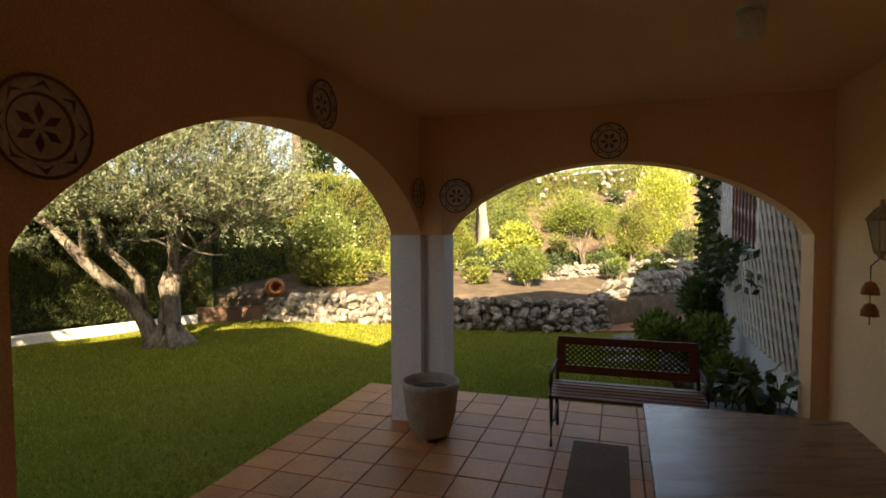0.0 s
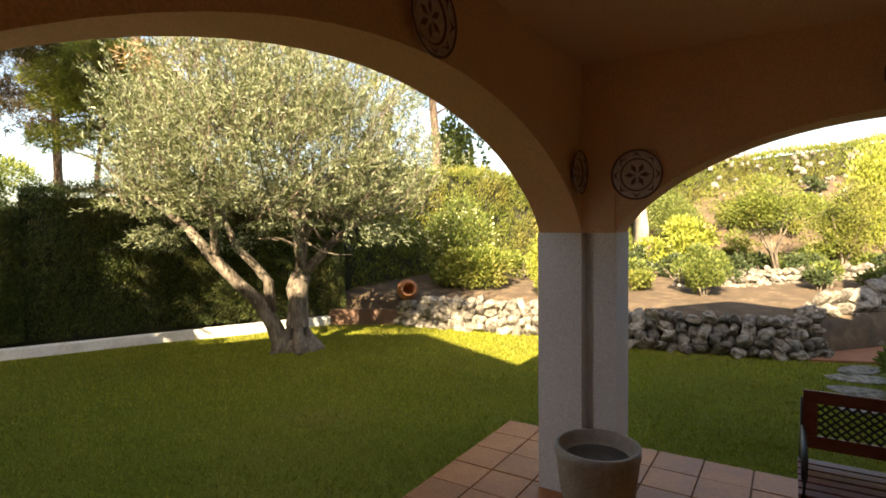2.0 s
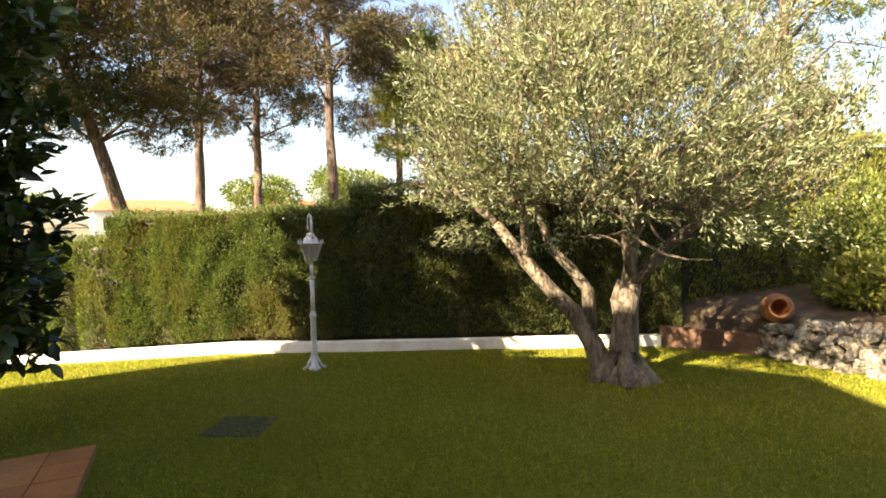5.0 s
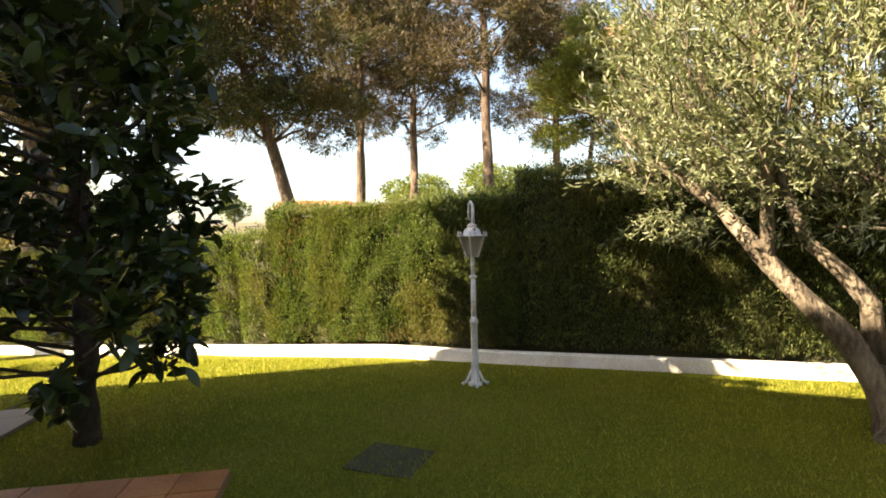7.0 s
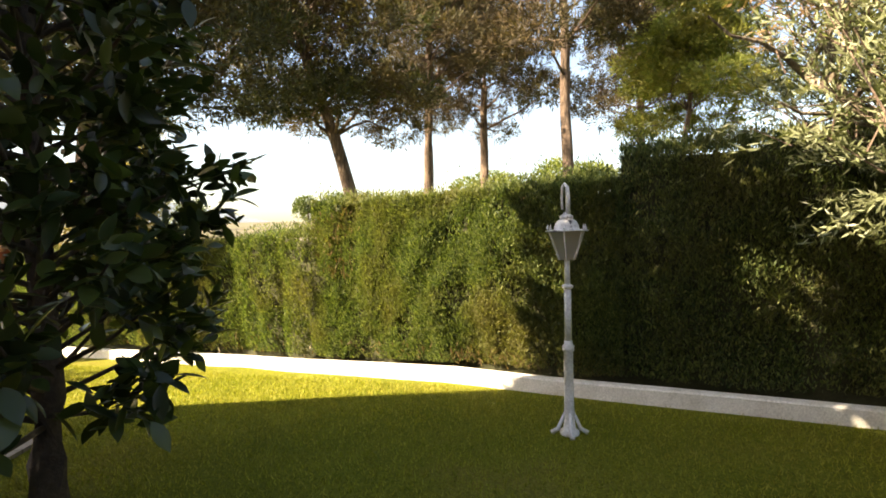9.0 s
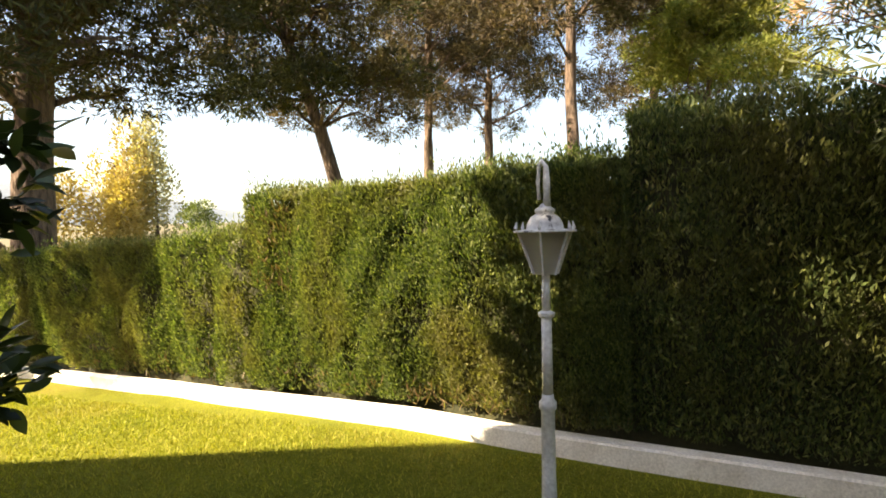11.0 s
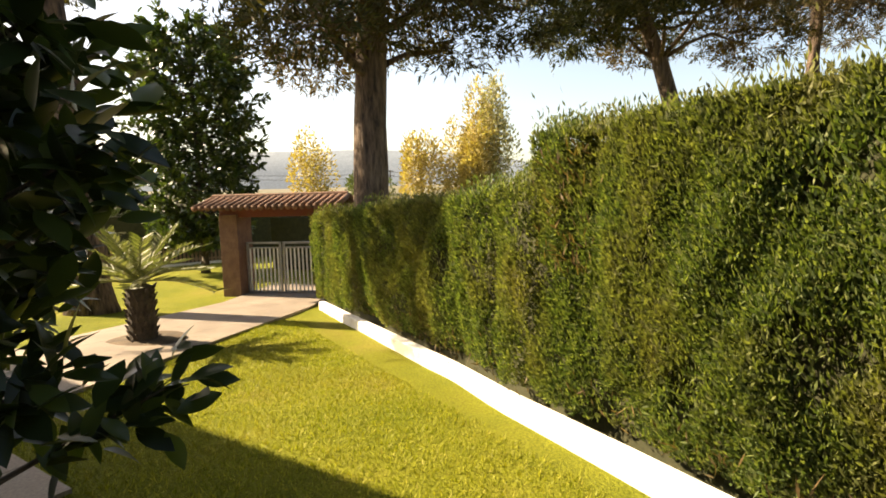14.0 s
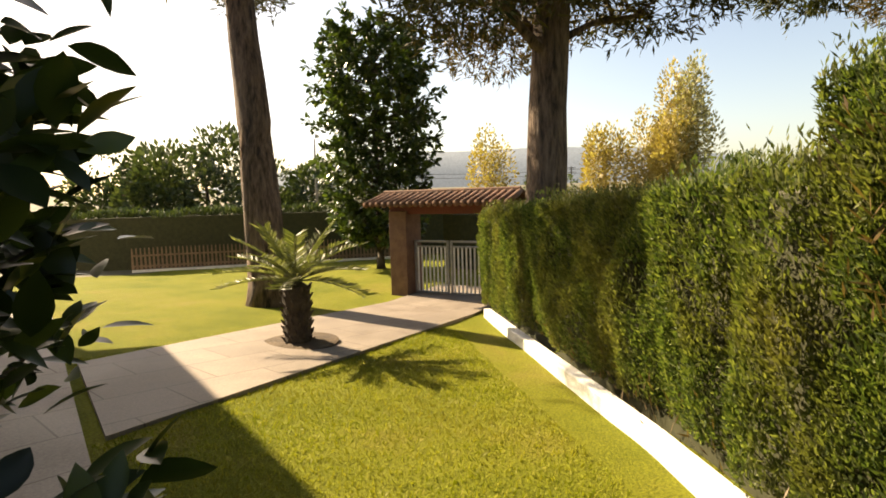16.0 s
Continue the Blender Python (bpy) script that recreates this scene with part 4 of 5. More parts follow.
# ---- paths ----
def slab(name, outline, material, label, lift=0.02, sub=14):
    """A paved sheet over the lawn within a four-cornered outline."""
    bm = bmesh.new()
    a, b, c, d = [Vector(p) for p in outline]
    rows = []
    for i in range(sub + 1):
        f = i / sub
        l0, l1 = a.lerp(d, f), b.lerp(c, f)
        rows.append([bm.verts.new((*(l0.lerp(l1, j / sub)), 0)) for j in range(sub + 1)])
    for r in rows:
        for v in r:
            v.co.z = ground_z(v.co.x, v.co.y) + lift
    for r0, r1 in zip(rows, rows[1:]):
        for j in range(sub):
            bm.faces.new((r0[j], r0[j + 1], r1[j + 1], r1[j]))
    ext = bmesh.ops.extrude_face_region(bm, geom=bm.faces[:])
    bmesh.ops.translate(bm, vec=(0, 0, -0.12), verts=[v for v in ext["geom"] if isinstance(v, bmesh.types.BMVert)])
    bmesh.ops.recalc_face_normals(bm, faces=bm.faces)
    return tagged(part(name, bm, material), label, "path", kind="structure")


slab("path_gate", [(-17.2, -2.75), (-17.2, -0.8), (-8.74, 0.50), (-9.45, -1.72)], M["paving"], "pale paved path to the gate", 0.035)
strip = [place(a, b) for a, b in ((-6.02, -16.0), (-6.02, -5.5), (-4.66, -5.5), (-4.66, -16.0))]
slab("path_house", [(p.x, p.y) for p in strip], M["paving"], "pale paved strip beside the house", 0.022)

# ---- garden bed and rocks ----
def bed_z(x, y):
    rise = min(1.0, max(0.0, (x - 0.3) / 2.5)) * min(1.9, max(0.0, y - 14.0) * 0.9)
    return 0.42 + 0.06 * max(0, y - 8.6) + rise + 0.03 * noise.noise(Vector((x, y, 4)))


bm = bmesh.new()
front = [(-4.6, 9.75), (-3.6, 9.45), (-2.5, 9.35), (-0.9, 9.05), (0.1, 8.6), (1.0, 8.4), (1.9, 8.3), (2.6, 8.5), (4.6, 9.7), (7.5, 10.5)]
rows = []
rows.append([bm.verts.new((x, y - 0.05, -0.1)) for x, y in front])
for j in range(12):
    r = []
    for x, y in front:
        yy = y + (20.5 - y) * (j / 11) ** 1.2
        xx = x * (1 + 0.9 * (j / 11))
        r.append(bm.verts.new((xx, yy, bed_z(xx, yy) if j else 0.36)))
    rows.append(r)
for a, b in zip(rows, rows[1:]):
    for i in range(len(front) - 1):
        bm.faces.new((a[i], a[i + 1], b[i + 1], b[i]))
bed = tagged(part("planting_bed", bm, M["soil"], smooth=True), "raised bed of bare brown soil", "flower bed", kind="structure")


def rock_mesh(name, seed):
    bm = bmesh.new()
    bmesh.ops.create_icosphere(bm, subdivisions=2, radius=0.5)
    for v in bm.verts:
        d = v.co.normalized()
        f = 1 + 0.45 * noise.noise(d * 1.9 + Vector((seed * 3.1, 0, 0))) + 0.42 * noise.noise(d * 4.5 + Vector((0, seed * 2.3, 0)))
        c = d * 0.5 * f
        v.co = Vector([math.copysign(min(abs(q), 0.40), q) for q in c])
    me = mesh_from(name, bm, M["rock"])
    return me


ROCKS = [rock_mesh("stone", i) for i in range(9)]


def rock_wall(name, path, height, course, label, depth=0.3, base=lawn_z):
    t = thing(name, pose(0, 0, 0), label, "wall", kind="structure")
    total = path_length(path)
    s, r = 0.0, random.Random(3)
    z_rows = int(height(0.5) / course) + 3
    for row in range(z_rows):
        s = r.uniform(0, 0.15)
        while s < total:
            w = course * r.uniform(0.9, 1.9)
            x, y, dx, dy = along(path, min(s + w / 2, total - 0.01))
            z = base(x, y) + course * (row + 0.45)
            if z < height(s) + 0.02:
                ob = new("stone", r.choice(ROCKS))
                ob.parent = t
                back = 0.05 * row + r.uniform(-0.03, 0.03)
                ob.matrix_basis = Matrix.LocRotScale((x, y + back, z), Euler((r.uniform(-0.9, 0.9), r.uniform(-0.6, 0.6), math.atan2(dy, dx) + r.uniform(-0.35, 0.35) + r.choice((0, math.pi)))),
                                                     (w * 1.12, depth * r.uniform(0.9, 1.3), course * r.uniform(1.1, 1.4)))
            s += w
    return t


bm = bmesh.new()
box(bm, 0, -0.06, -0.1, 1.15, 0.06, 0.24, 0.012)
tagged(part("bed_edging", bm, M["brick"], m=pose(-4.25, 9.22, 0, 0, 0, 10)), "low terracotta edging wall of the bed", "wall", kind="structure")
rock_wall("rock_wall", [(-3.2, 9.42), (-2.6, 9.25)], lambda s: 0.36, 0.13, "few brown rocks under the jar")
rock_wall("rock_wall", [(-2.75, 9.35), (-2.3, 9.15), (-0.9, 8.9), (0.1, 8.45), (1.0, 8.2), (1.9, 8.1), (2.5, 8.3)], lambda s: 0.44, 0.115, "low dry-stone wall of pale limestone rocks")
rock_wall("rock_wall", [(1.2, 10.4), (2.4, 10.6), (4.0, 11.4), (6.5, 12.6)], lambda s: 0.78, 0.10, "low rough terrace of rocks in the bed")
rock_wall("rock_wall", [(2.35, 8.55), (3.2, 9.0), (4.7, 9.8), (6.0, 10.3)], lambda s: 0.55 + 0.14 * s, 0.135, "higher dry-stone wall of grey rocks")
rk = random.Random(8)
for k in range(170):
    f, g = rk.random(), rk.random()
    x, y = 2.8 + 6.5 * f, 14.7 + 1.6 * f + 1.2 * g
    sc = rk.uniform(0.07, 0.16)
    ob = new("bank_rock", ROCKS[k % 9])
    ob.matrix_basis = Matrix.LocRotScale((x, y, bed_z(x, y) + 0.05 + 0.5 * g), Euler((rk.uniform(0, 6), rk.uniform(0, 6), rk.uniform(0, 6))), (sc * 1.2, sc, sc * rk.uniform(0.6, 1)))
    tagged(ob, "pale rock on the sunlit bank", "rock", "rocks on the bank")


def shrub(x, y, z, radii, count, material, label, name="shrub", leaf=0.048, clumps=14, trunk=0.0, upright=0.3, lean=0.0):
    t = thing(name, pose(x, y, z), label, "shrub")
    bm = bmesh.new()
    for i in range(5):
        a = i * 1.3
        e = (radii[0] * 0.5 * math.cos(a) + lean, radii[1] * 0.5 * math.sin(a), trunk + radii[2] * 1.0)
        tube(bm, [(0.02 * math.cos(a), 0.02 * math.sin(a), -0.1), (lean * 0.5 + 0.05 * math.cos(a), 0.05 * math.sin(a), trunk * 0.6 + 0.05), e], [0.03 if trunk else 0.015, 0.02 if trunk else 0.012, 0.006], 6)
    part("stems", bm, M["bark_olive"], t)
    ps, ws = [], []
    for i in range(clumps):
        d = unit(rng.normal(size=(1, 3)))[0]
        c = np.array([lean, 0, trunk + radii[2]]) + d * np.array(radii) * rng.uniform(0.3, 0.72)
        p, w = blob_points(c, np.array(radii) * rng.uniform(0.34, 0.55), count // clumps, 0.35)
        ps.append(p), ws.append(w)
    p, w = np.concatenate(ps), np.concatenate(ws)
    w = w + rng.normal(size=w.shape) * 0.5 + np.array([0, 0, upright * 2])
    foliage("leaves", p, w, leaf, leaf * 0.45, material, t)["kind"] = "stuff"
    return t


def at_bed(x, y):
    return bed_z(x, y) - 0.03


Y, G, D = M["shrub_yellow"], M["shrub_green"], M["shrub_dark"]
for x, y, r, n, m, lab, kw in [
    (-0.76, 9.5, (0.26, 0.26, 0.52), 11000, Y, "small egg-shaped golden conifer", dict(upright=1.2, name="conifer", leaf=0.04, clumps=40)),
    (-2.15, 10.1, (0.8, 0.55, 0.42), 9000, M["hedge_far"], "low bright green leafy shrub", dict(leaf=0.08)),
    (-2.5, 10.8, (0.7, 0.6, 0.8), 7000, G, "green flowering shrub by the hedge", dict(leaf=0.07)),
    (-0.3, 11.2, (0.55, 0.5, 0.55), 5000, G, "loose green shrub beside the hedge", {}),
    (1.55, 9.9, (0.42, 0.4, 0.40), 8000, G, "round green shrub on dry soil", dict(upright=0.8)),
    (1.6, 12.3, (0.85, 0.7, 0.55), 9000, Y, "golden-green low leafy shrub", dict(leaf=0.08)),
    (3.1, 11.6, (0.95, 0.8, 0.55), 11000, M["hedge_far"], "small tree with pale green flat crown", dict(trunk=0.75, lean=-0.25, name="small_tree", clumps=16)),
    (4.4, 12.5, (0.8, 0.7, 0.75), 9000, M["hedge_far"], "rounded pale green shrub on stems", dict(trunk=0.3, clumps=14)),
    (5.75, 13.9, (0.85, 0.75, 1.25), 15000, Y, "tall golden cone-shaped conifer", dict(upright=1.3, name="conifer", clumps=34, leaf=0.06)),
    (6.0, 13.2, (0.5, 0.4, 0.5), 5000, D, "dark round clipped shrub", {}),
    (7.4, 14.6, (0.7, 0.5, 0.4), 5000, Y, "low clipped golden shrub", {}),
    (1.85, 14.3, (0.7, 0.6, 0.75), 7000, G, "grey-green shrub beside the tree", {}),
    (3.6, 14.6, (0.9, 0.6, 0.5), 6000, D, "dark green shrub under the bank", {}),
    (0.35, 12.0, (0.4, 0.4, 0.6), 5000, M["hedge_far"], "pale green loose shrub", {}),
]:
    shrub(x, y, at_bed(x, y), r, int(n * 1.1), m, lab, **kw)
rs = random.Random(21)
for k in range(64):
    x = rs.uniform(-1.6, 7.6)
    y = rs.uniform(10.2, 14.9) + max(0, x - 3) * 0.35
    w = rs.uniform(0.2, 0.45)
    shrub(x, y, at_bed(x, y), (w, w * 0.9, w * rs.uniform(0.5, 0.9)), 850, rs.choice((G, D, M["hedge_far"], G)), "small leafy plant in the bed", "bed_plant", 0.07, 6)
bm = bmesh.new()
tube(bm, [(0, 0, -0.2), (0.02, 0, 0.8), (0.0, 0.05, 2.2), (0.1, 0, 4.5)], [0.2, 0.16, 0.14, 0.1], 10)
tagged(part("tree_trunk", bm, M["bark_pale"], smooth=True, m=pose(0.95, 13.2, at_bed(0.95, 13.2))), "pale bare trunk standing in the bed", "tree")
HEDGE_N = [(10.5, 18.3), (6.2, 16.6), (3.0, 15.9), (0.3, 14.9), (-1.5, 13.6), (-3.0, 12.0), (-4.15, 9.9)]
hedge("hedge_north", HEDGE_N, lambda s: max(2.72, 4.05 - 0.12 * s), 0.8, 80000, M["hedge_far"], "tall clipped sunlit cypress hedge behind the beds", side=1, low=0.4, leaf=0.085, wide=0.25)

bl = thing("blossom", pose(-2.5, 10.6, 0.5), "scattered pale yellow blossoms on a shrub", "flower")
p, d = blob_points((0.35, -0.35, 0.95), (0.75, 0.35, 0.45), 80, 0.5)
foliage("petals", p, d, 0.042, 0.036, M["white_flower"], bl)["kind"] = "stuff"

# terracotta oil jar lying in the bed
def oil_jar():
    x, y = -3.0, 9.55
    t = thing("oil_jar", pose(x, y, 0.54, 80, 0, 24) @ Matrix.Scale(0.66, 4), "terracotta oil jar lying on its side among rocks", "jar")
    bm = bmesh.new()
    lathe(bm, [(0.10, -0.42), (0.16, -0.36), (0.25, -0.1), (0.26, 0.1), (0.20, 0.26), (0.15, 0.31), (0.18, 0.36), (0.17, 0.37), (0.13, 0.31), (0.15, 0.2), (0.08, -0.2)], 28)
    part("body", bm, M["terracotta"], t, smooth=True)


oil_jar()

# ---- far things ----
def round_tree(x, y, z, r, h, material, label, count=2600, leaf=0.35, trunk_h=1.5, name="far_tree"):
    t = thing(name, pose(x, y, z), label, "tree")
    bm = bmesh.new()
    tube(bm, [(0, 0, -0.5), (0, 0, trunk_h), (0.1, 0, trunk_h + h * 0.6)], [0.25, 0.2, 0.06], 8)
    part("trunk", bm, M["bark_pine"], t)
    ps, ws = [], []
    for i in range(14):
        d = unit(rng.normal(size=(1, 3)))[0]
        c = np.array([0, 0, trunk_h + h * 0.5]) + d * np.array([r, r, h * 0.5]) * 0.62
        p, w = blob_points(c, (r * 0.45, r * 0.45, h * 0.24), count // 14, 0.4)
        ps.append(p), ws.append(w + np.array([0, 0, 0.4]))
    foliage("crown", np.concatenate(ps), np.concatenate(ws), leaf, leaf * 0.6, material, t)["kind"] = "stuff"


def at(bearing, dist, from_x=-4.0, from_y=4.0):
    a = radians(bearing)
    return from_x - dist * math.sin(a), from_y + dist * math.cos(a)


for bearing, dist, zz, r, h, m, lab, kw in [
    (101.6, 46, -3.0, 2.5, 15.0, "poplar_leaf", "yellow autumn poplar beyond the hedge", dict(name="poplar_tree", trunk_h=0.8, count=11000, leaf=0.27)),
    (98.4, 46.5, -3.0, 1.9, 13.0, "poplar_half", "fading poplar half bare", dict(name="poplar_tree", trunk_h=0.8, count=4600, leaf=0.27)),
    (106.2, 46, -3.0, 1.9, 9.6, "poplar_leaf", "shorter yellow autumn poplar", dict(name="poplar_tree", trunk_h=0.6, count=3000, leaf=0.3)),
    (117.2, 52, -3.0, 2.2, 10.0, "poplar_leaf", "yellow autumn poplar by the gate", dict(name="poplar_tree", trunk_h=0.8, count=3000, leaf=0.3)),
    (65.2, 60, -1.0, 4.6, 4.4, "shrub_green", "round umbrella pine far off", dict(trunk_h=4.4, count=7000, leaf=0.3)),
    (56.0, 60, -1.0, 4.8, 5.2, "shrub_green", "round umbrella pine far off", dict(trunk_h=5.2, count=8000, leaf=0.3)),
    (84, 90, 2.0, 2.5, 4.0, "far_leaf", "far dark field tree", {}),
    (71, 110, 2.0, 3.5, 4.0, "far_leaf", "far dark field tree", {}),
    (95, 80, 0.0, 3.5, 4.6, "far_leaf", "grey-green tree beyond the hedge", {}),
    (143, 34, -1.5, 3.9, 6.4, "shrub_dark", "broad green tree beyond the fence", dict(trunk_h=0.6, count=5000)),
    (150, 36, -1.5, 3.4, 6.0, "shrub_dark", "broad green tree beyond the fence", dict(trunk_h=0.6, count=4000)),
    (136, 40, -1.5, 3.0, 5.4, "shrub_dark", "broad green tree beyond the fence", dict(trunk_h=0.6, count=4000)),
    (112, 70, -1.0, 3.0, 4.5, "far_leaf", "low green tree beyond the gate", {}),
]:
    x, y = at(bearing, dist)
    round_tree(x, y, zz, r, h, M[m], lab, **kw)


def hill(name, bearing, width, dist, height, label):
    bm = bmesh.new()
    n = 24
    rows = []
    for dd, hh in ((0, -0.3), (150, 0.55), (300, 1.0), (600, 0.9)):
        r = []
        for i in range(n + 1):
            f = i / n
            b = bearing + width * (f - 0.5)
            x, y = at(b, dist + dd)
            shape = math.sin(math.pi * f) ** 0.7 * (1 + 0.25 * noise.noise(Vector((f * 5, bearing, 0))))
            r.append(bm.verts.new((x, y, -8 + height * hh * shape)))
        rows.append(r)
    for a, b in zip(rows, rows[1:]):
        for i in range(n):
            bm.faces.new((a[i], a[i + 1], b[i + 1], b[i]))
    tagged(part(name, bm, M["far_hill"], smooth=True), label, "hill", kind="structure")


hill("backdrop_hill", 118, 70, 1300, 150, "far wooded hills with haze put into their blue colour")


round_tree(-5.9, 26.5, 0.0, 1.3, 6.6, M["far_leaf"], "slim green tree beyond the hedge", 4500, 0.25, 0.6)


def far_house(bearing, dist, z, w, h, label):
    x, y = at(bearing, dist)
    t = thing("far_house", pose(x, y, z, 0, 0, bearing + 8), label, "house")
    bm = bmesh.new()
    box(bm, -w / 2, -3, -2, w / 2, 3, h)
    part("wall", bm, M["plaster_out"], t)
    bm = bmesh.new()
    vs = [bm.verts.new(p) for p in ((-w / 2 - 0.4, -3.4, h), (w / 2 + 0.4, -3.4, h), (w / 2 + 0.4, 3.4, h), (-w / 2 - 0.4, 3.4, h), (-w / 2 + 1, 0, h + 1.4), (w / 2 - 1, 0, h + 1.4))]
    for f in ((0, 1, 5, 4), (1, 2, 5), (2, 3, 4, 5), (3, 0, 4), (3, 2, 1, 0)):
        bm.faces.new([vs[i] for i in f])
    part("roof", bm, M["terracotta"], t)
    for k in range(4):
        bm = bmesh.new()
        box(bm, -w / 2 + (k + 0.5) * w / 4 - 0.5, -3.04, h - 2.2, -w / 2 + (k + 0.5) * w / 4 + 0.5, -3.01, h - 0.9)
        part("window", bm, M["iron"], t)


far_house(76, 72, 1.6, 11, 2.8, "low white far house with tiled roof")
far_house(62, 95, 3.0, 9, 2.6, "pale far house with tiled roof")
hill("backdrop_hill", 60, 50, 1500, 60, "far wooded hills with haze put into their blue colour")


# ---- fence and far hedge ----
def picket_fence():
    t = thing("picket_fence", pose(0, 0, 0), "brown picket fence along the lawn", "fence")
    a, b = Vector((-15.2, -12.6)), Vector((-21.3, -7.3))
    way = (b - a).normalized()
    ang = math.degrees(math.atan2(way.y, way.x))
    n = 70
    L = (b - a).length
    bm = bmesh.new()
    box(bm, -0.042, -0.01, 0.0, 0.042, 0.01, 0.70)
    for v in bm.verts:
        if v.co.z > 0.5:
            v.co.x *= 0.35
            v.co.z += 0.05
    me = mesh_from("picket", bm, M["picket"])
    for i in range(n):
        p = a.lerp(b, i / (n - 1))
        ob = new("picket", me)
        ob.parent = t
        ob.matrix_basis = pose(p.x, p.y, lawn_z(p.x, p.y) - 0.02, 0, 0, ang)
    for h in (0.18, 0.5):
        bm = bmesh.new()
        za, zb = lawn_z(a.x, a.y) + h, lawn_z(b.x, b.y) + h
        m = Matrix.Translation((a.x, a.y, za)) @ Vector((b.x - a.x, b.y - a.y, zb - za)).to_track_quat("X", "Z").to_matrix().to_4x4()
        box(bm, 0, 0.012, -0.025, L, 0.04, 0.025, m=m)
        part("rail", bm, M["picket"], t)
    bm = bmesh.new()
    m = Matrix.Translation((a.x, a.y, lawn_z(a.x, a.y))) @ Vector((b.x - a.x, b.y - a.y, lawn_z(b.x, b.y) - lawn_z(a.x, a.y))).to_track_quat("X", "Z").to_matrix().to_4x4()
    box(bm, 0, -0.12, -0.2, L, -0.02, 0.08, m=m)
    tagged(part("fence_kerb", bm, M["kerb"]), "white kerb under the picket fence", "kerb", kind="structure")


M["picket"] = surface("weathered_fence_wood", [(0.3, (0.16, 0.10, 0.06)), (0.7, (0.30, 0.20, 0.12))], 8, 0.85, 40, 0.3, 0.004)
picket_fence()
hedge("hedge_far", [(-24.5, -6.6), (-21.8, -9.0), (-17.0, -13.2), (-14.5, -15.6)], lambda s: 1.12, 1.0, 30000, M["shrub_dark"], "dark clipped hedge beyond the fence", side=-1, low=0.0, leaf=0.16)

hedge("hedge_beyond_gate", [(-20.4, 0.2), (-20.6, -4.4)], lambda s: 1.0, 0.9, 9000, M["shrub_dark"], "dark hedge seen beyond the gate", side=-1, low=0.0, leaf=0.14)


def street_lamp():
    x, y = at(137.5, 25, -7.3, 4.1)
    t = thing("street_lamp", pose(x, y, lawn_z(x, y), 0, 0, 40), "slim grey street lamp with a bent arm", "street lamp")
    bm = bmesh.new()
    tube(bm, [(0, 0, -0.5), (0, 0, 4.2), (-0.1, 0, 4.75), (-0.45, 0, 5.0), (-0.8, 0, 5.0)], [0.07, 0.05, 0.045, 0.04, 0.04], 8)
    part("pole", bm, M["grey_metal"], t, smooth=True)
    bm = bmesh.new()
    box(bm, -1.15, -0.09, 4.93, -0.75, 0.09, 5.05, 0.03)
    part("lamp_head", bm, M["white_metal"], t)


street_lamp()


def power_line():
    t = thing("power_line", pose(0, 0, 0), "thin power line on wooden poles", "power line")
    ends = []
    for b in (126.5, 111.0):
        x, y = at(b, 95, -7.3, 4.1)
        bm = bmesh.new()
        tube(bm, [(x, y, -2), (x, y, 6.2)], [0.14, 0.1], 8)
        for z in (5.9, 5.2):
            box(bm, x - 0.6, y - 0.6, z, x + 0.6, y + 0.6, z + 0.08)
        part("pole", bm, M["bark_dark"], t)
        ends.append((x, y))
    (xa, ya), (xb, yb) = ends
    for z in (6.0, 5.3):
        bm = bmesh.new()
        pts = [(xa + (xb - xa) * f * 1.6 - (xb - xa) * 0.3, ya + (yb - ya) * f * 1.6 - (yb - ya) * 0.3, z - 0.6 * math.sin(math.pi * f)) for f in np.linspace(0, 1, 9)]
        tube(bm, pts, [0.03] * 9, 4)
        part("wire", bm, M["bark_dark"], t)


power_line()

# ---- porch furniture ----
def wall_plate(m, r, label):
    t = thing("wall_plate", m, label, "plate", "plates on the porch walls")
    bm = bmesh.new()
    lathe(bm, [(0.02, 0.0), (r * 0.55, 0.004), (r * 0.62, 0.012), (r, 0.028), (r, 0.034), (r * 0.64, 0.02), (r * 0.56, 0.012), (0.005, 0.011)], 32)
    dish = part("dish", bm, M["ceramic"], t, smooth=True)
    bm = bmesh.new()
    lathe(bm, [(r * 0.93, 0.0325), (r * 0.995, 0.0355), (r * 1.005, 0.034), (r * 1.0, 0.03)], 32, False)
    for k in range(8):
        a = k * math.pi / 4
        pts = [Vector((r * f * math.cos(a + o), r * f * math.sin(a + o), h)) for f, o, h in ((0.72, -0.30, 0.0255), (0.9, 0.0, 0.0335), (0.72, 0.30, 0.0255), (0.80, 0.0, 0.0295))]
        bm.faces.new([bm.verts.new(p) for p in pts])
    for k in range(6):
        a = k * math.pi / 3
        pts = [Vector((r * f * math.cos(a + o), r * f * math.sin(a + o), 0.0135)) for f, o in ((0.08, 0.0), (0.32, -0.3), (0.5, 0.0), (0.32, 0.3))]
        bm.faces.new([bm.verts.new(p) for p in pts])
    lathe(bm, [(r * 0.60, 0.0175), (r * 0.66, 0.0225)], 32, False)
    part("painted_pattern", bm, M["ceramic_dark"], t, "dark painted flower pattern")


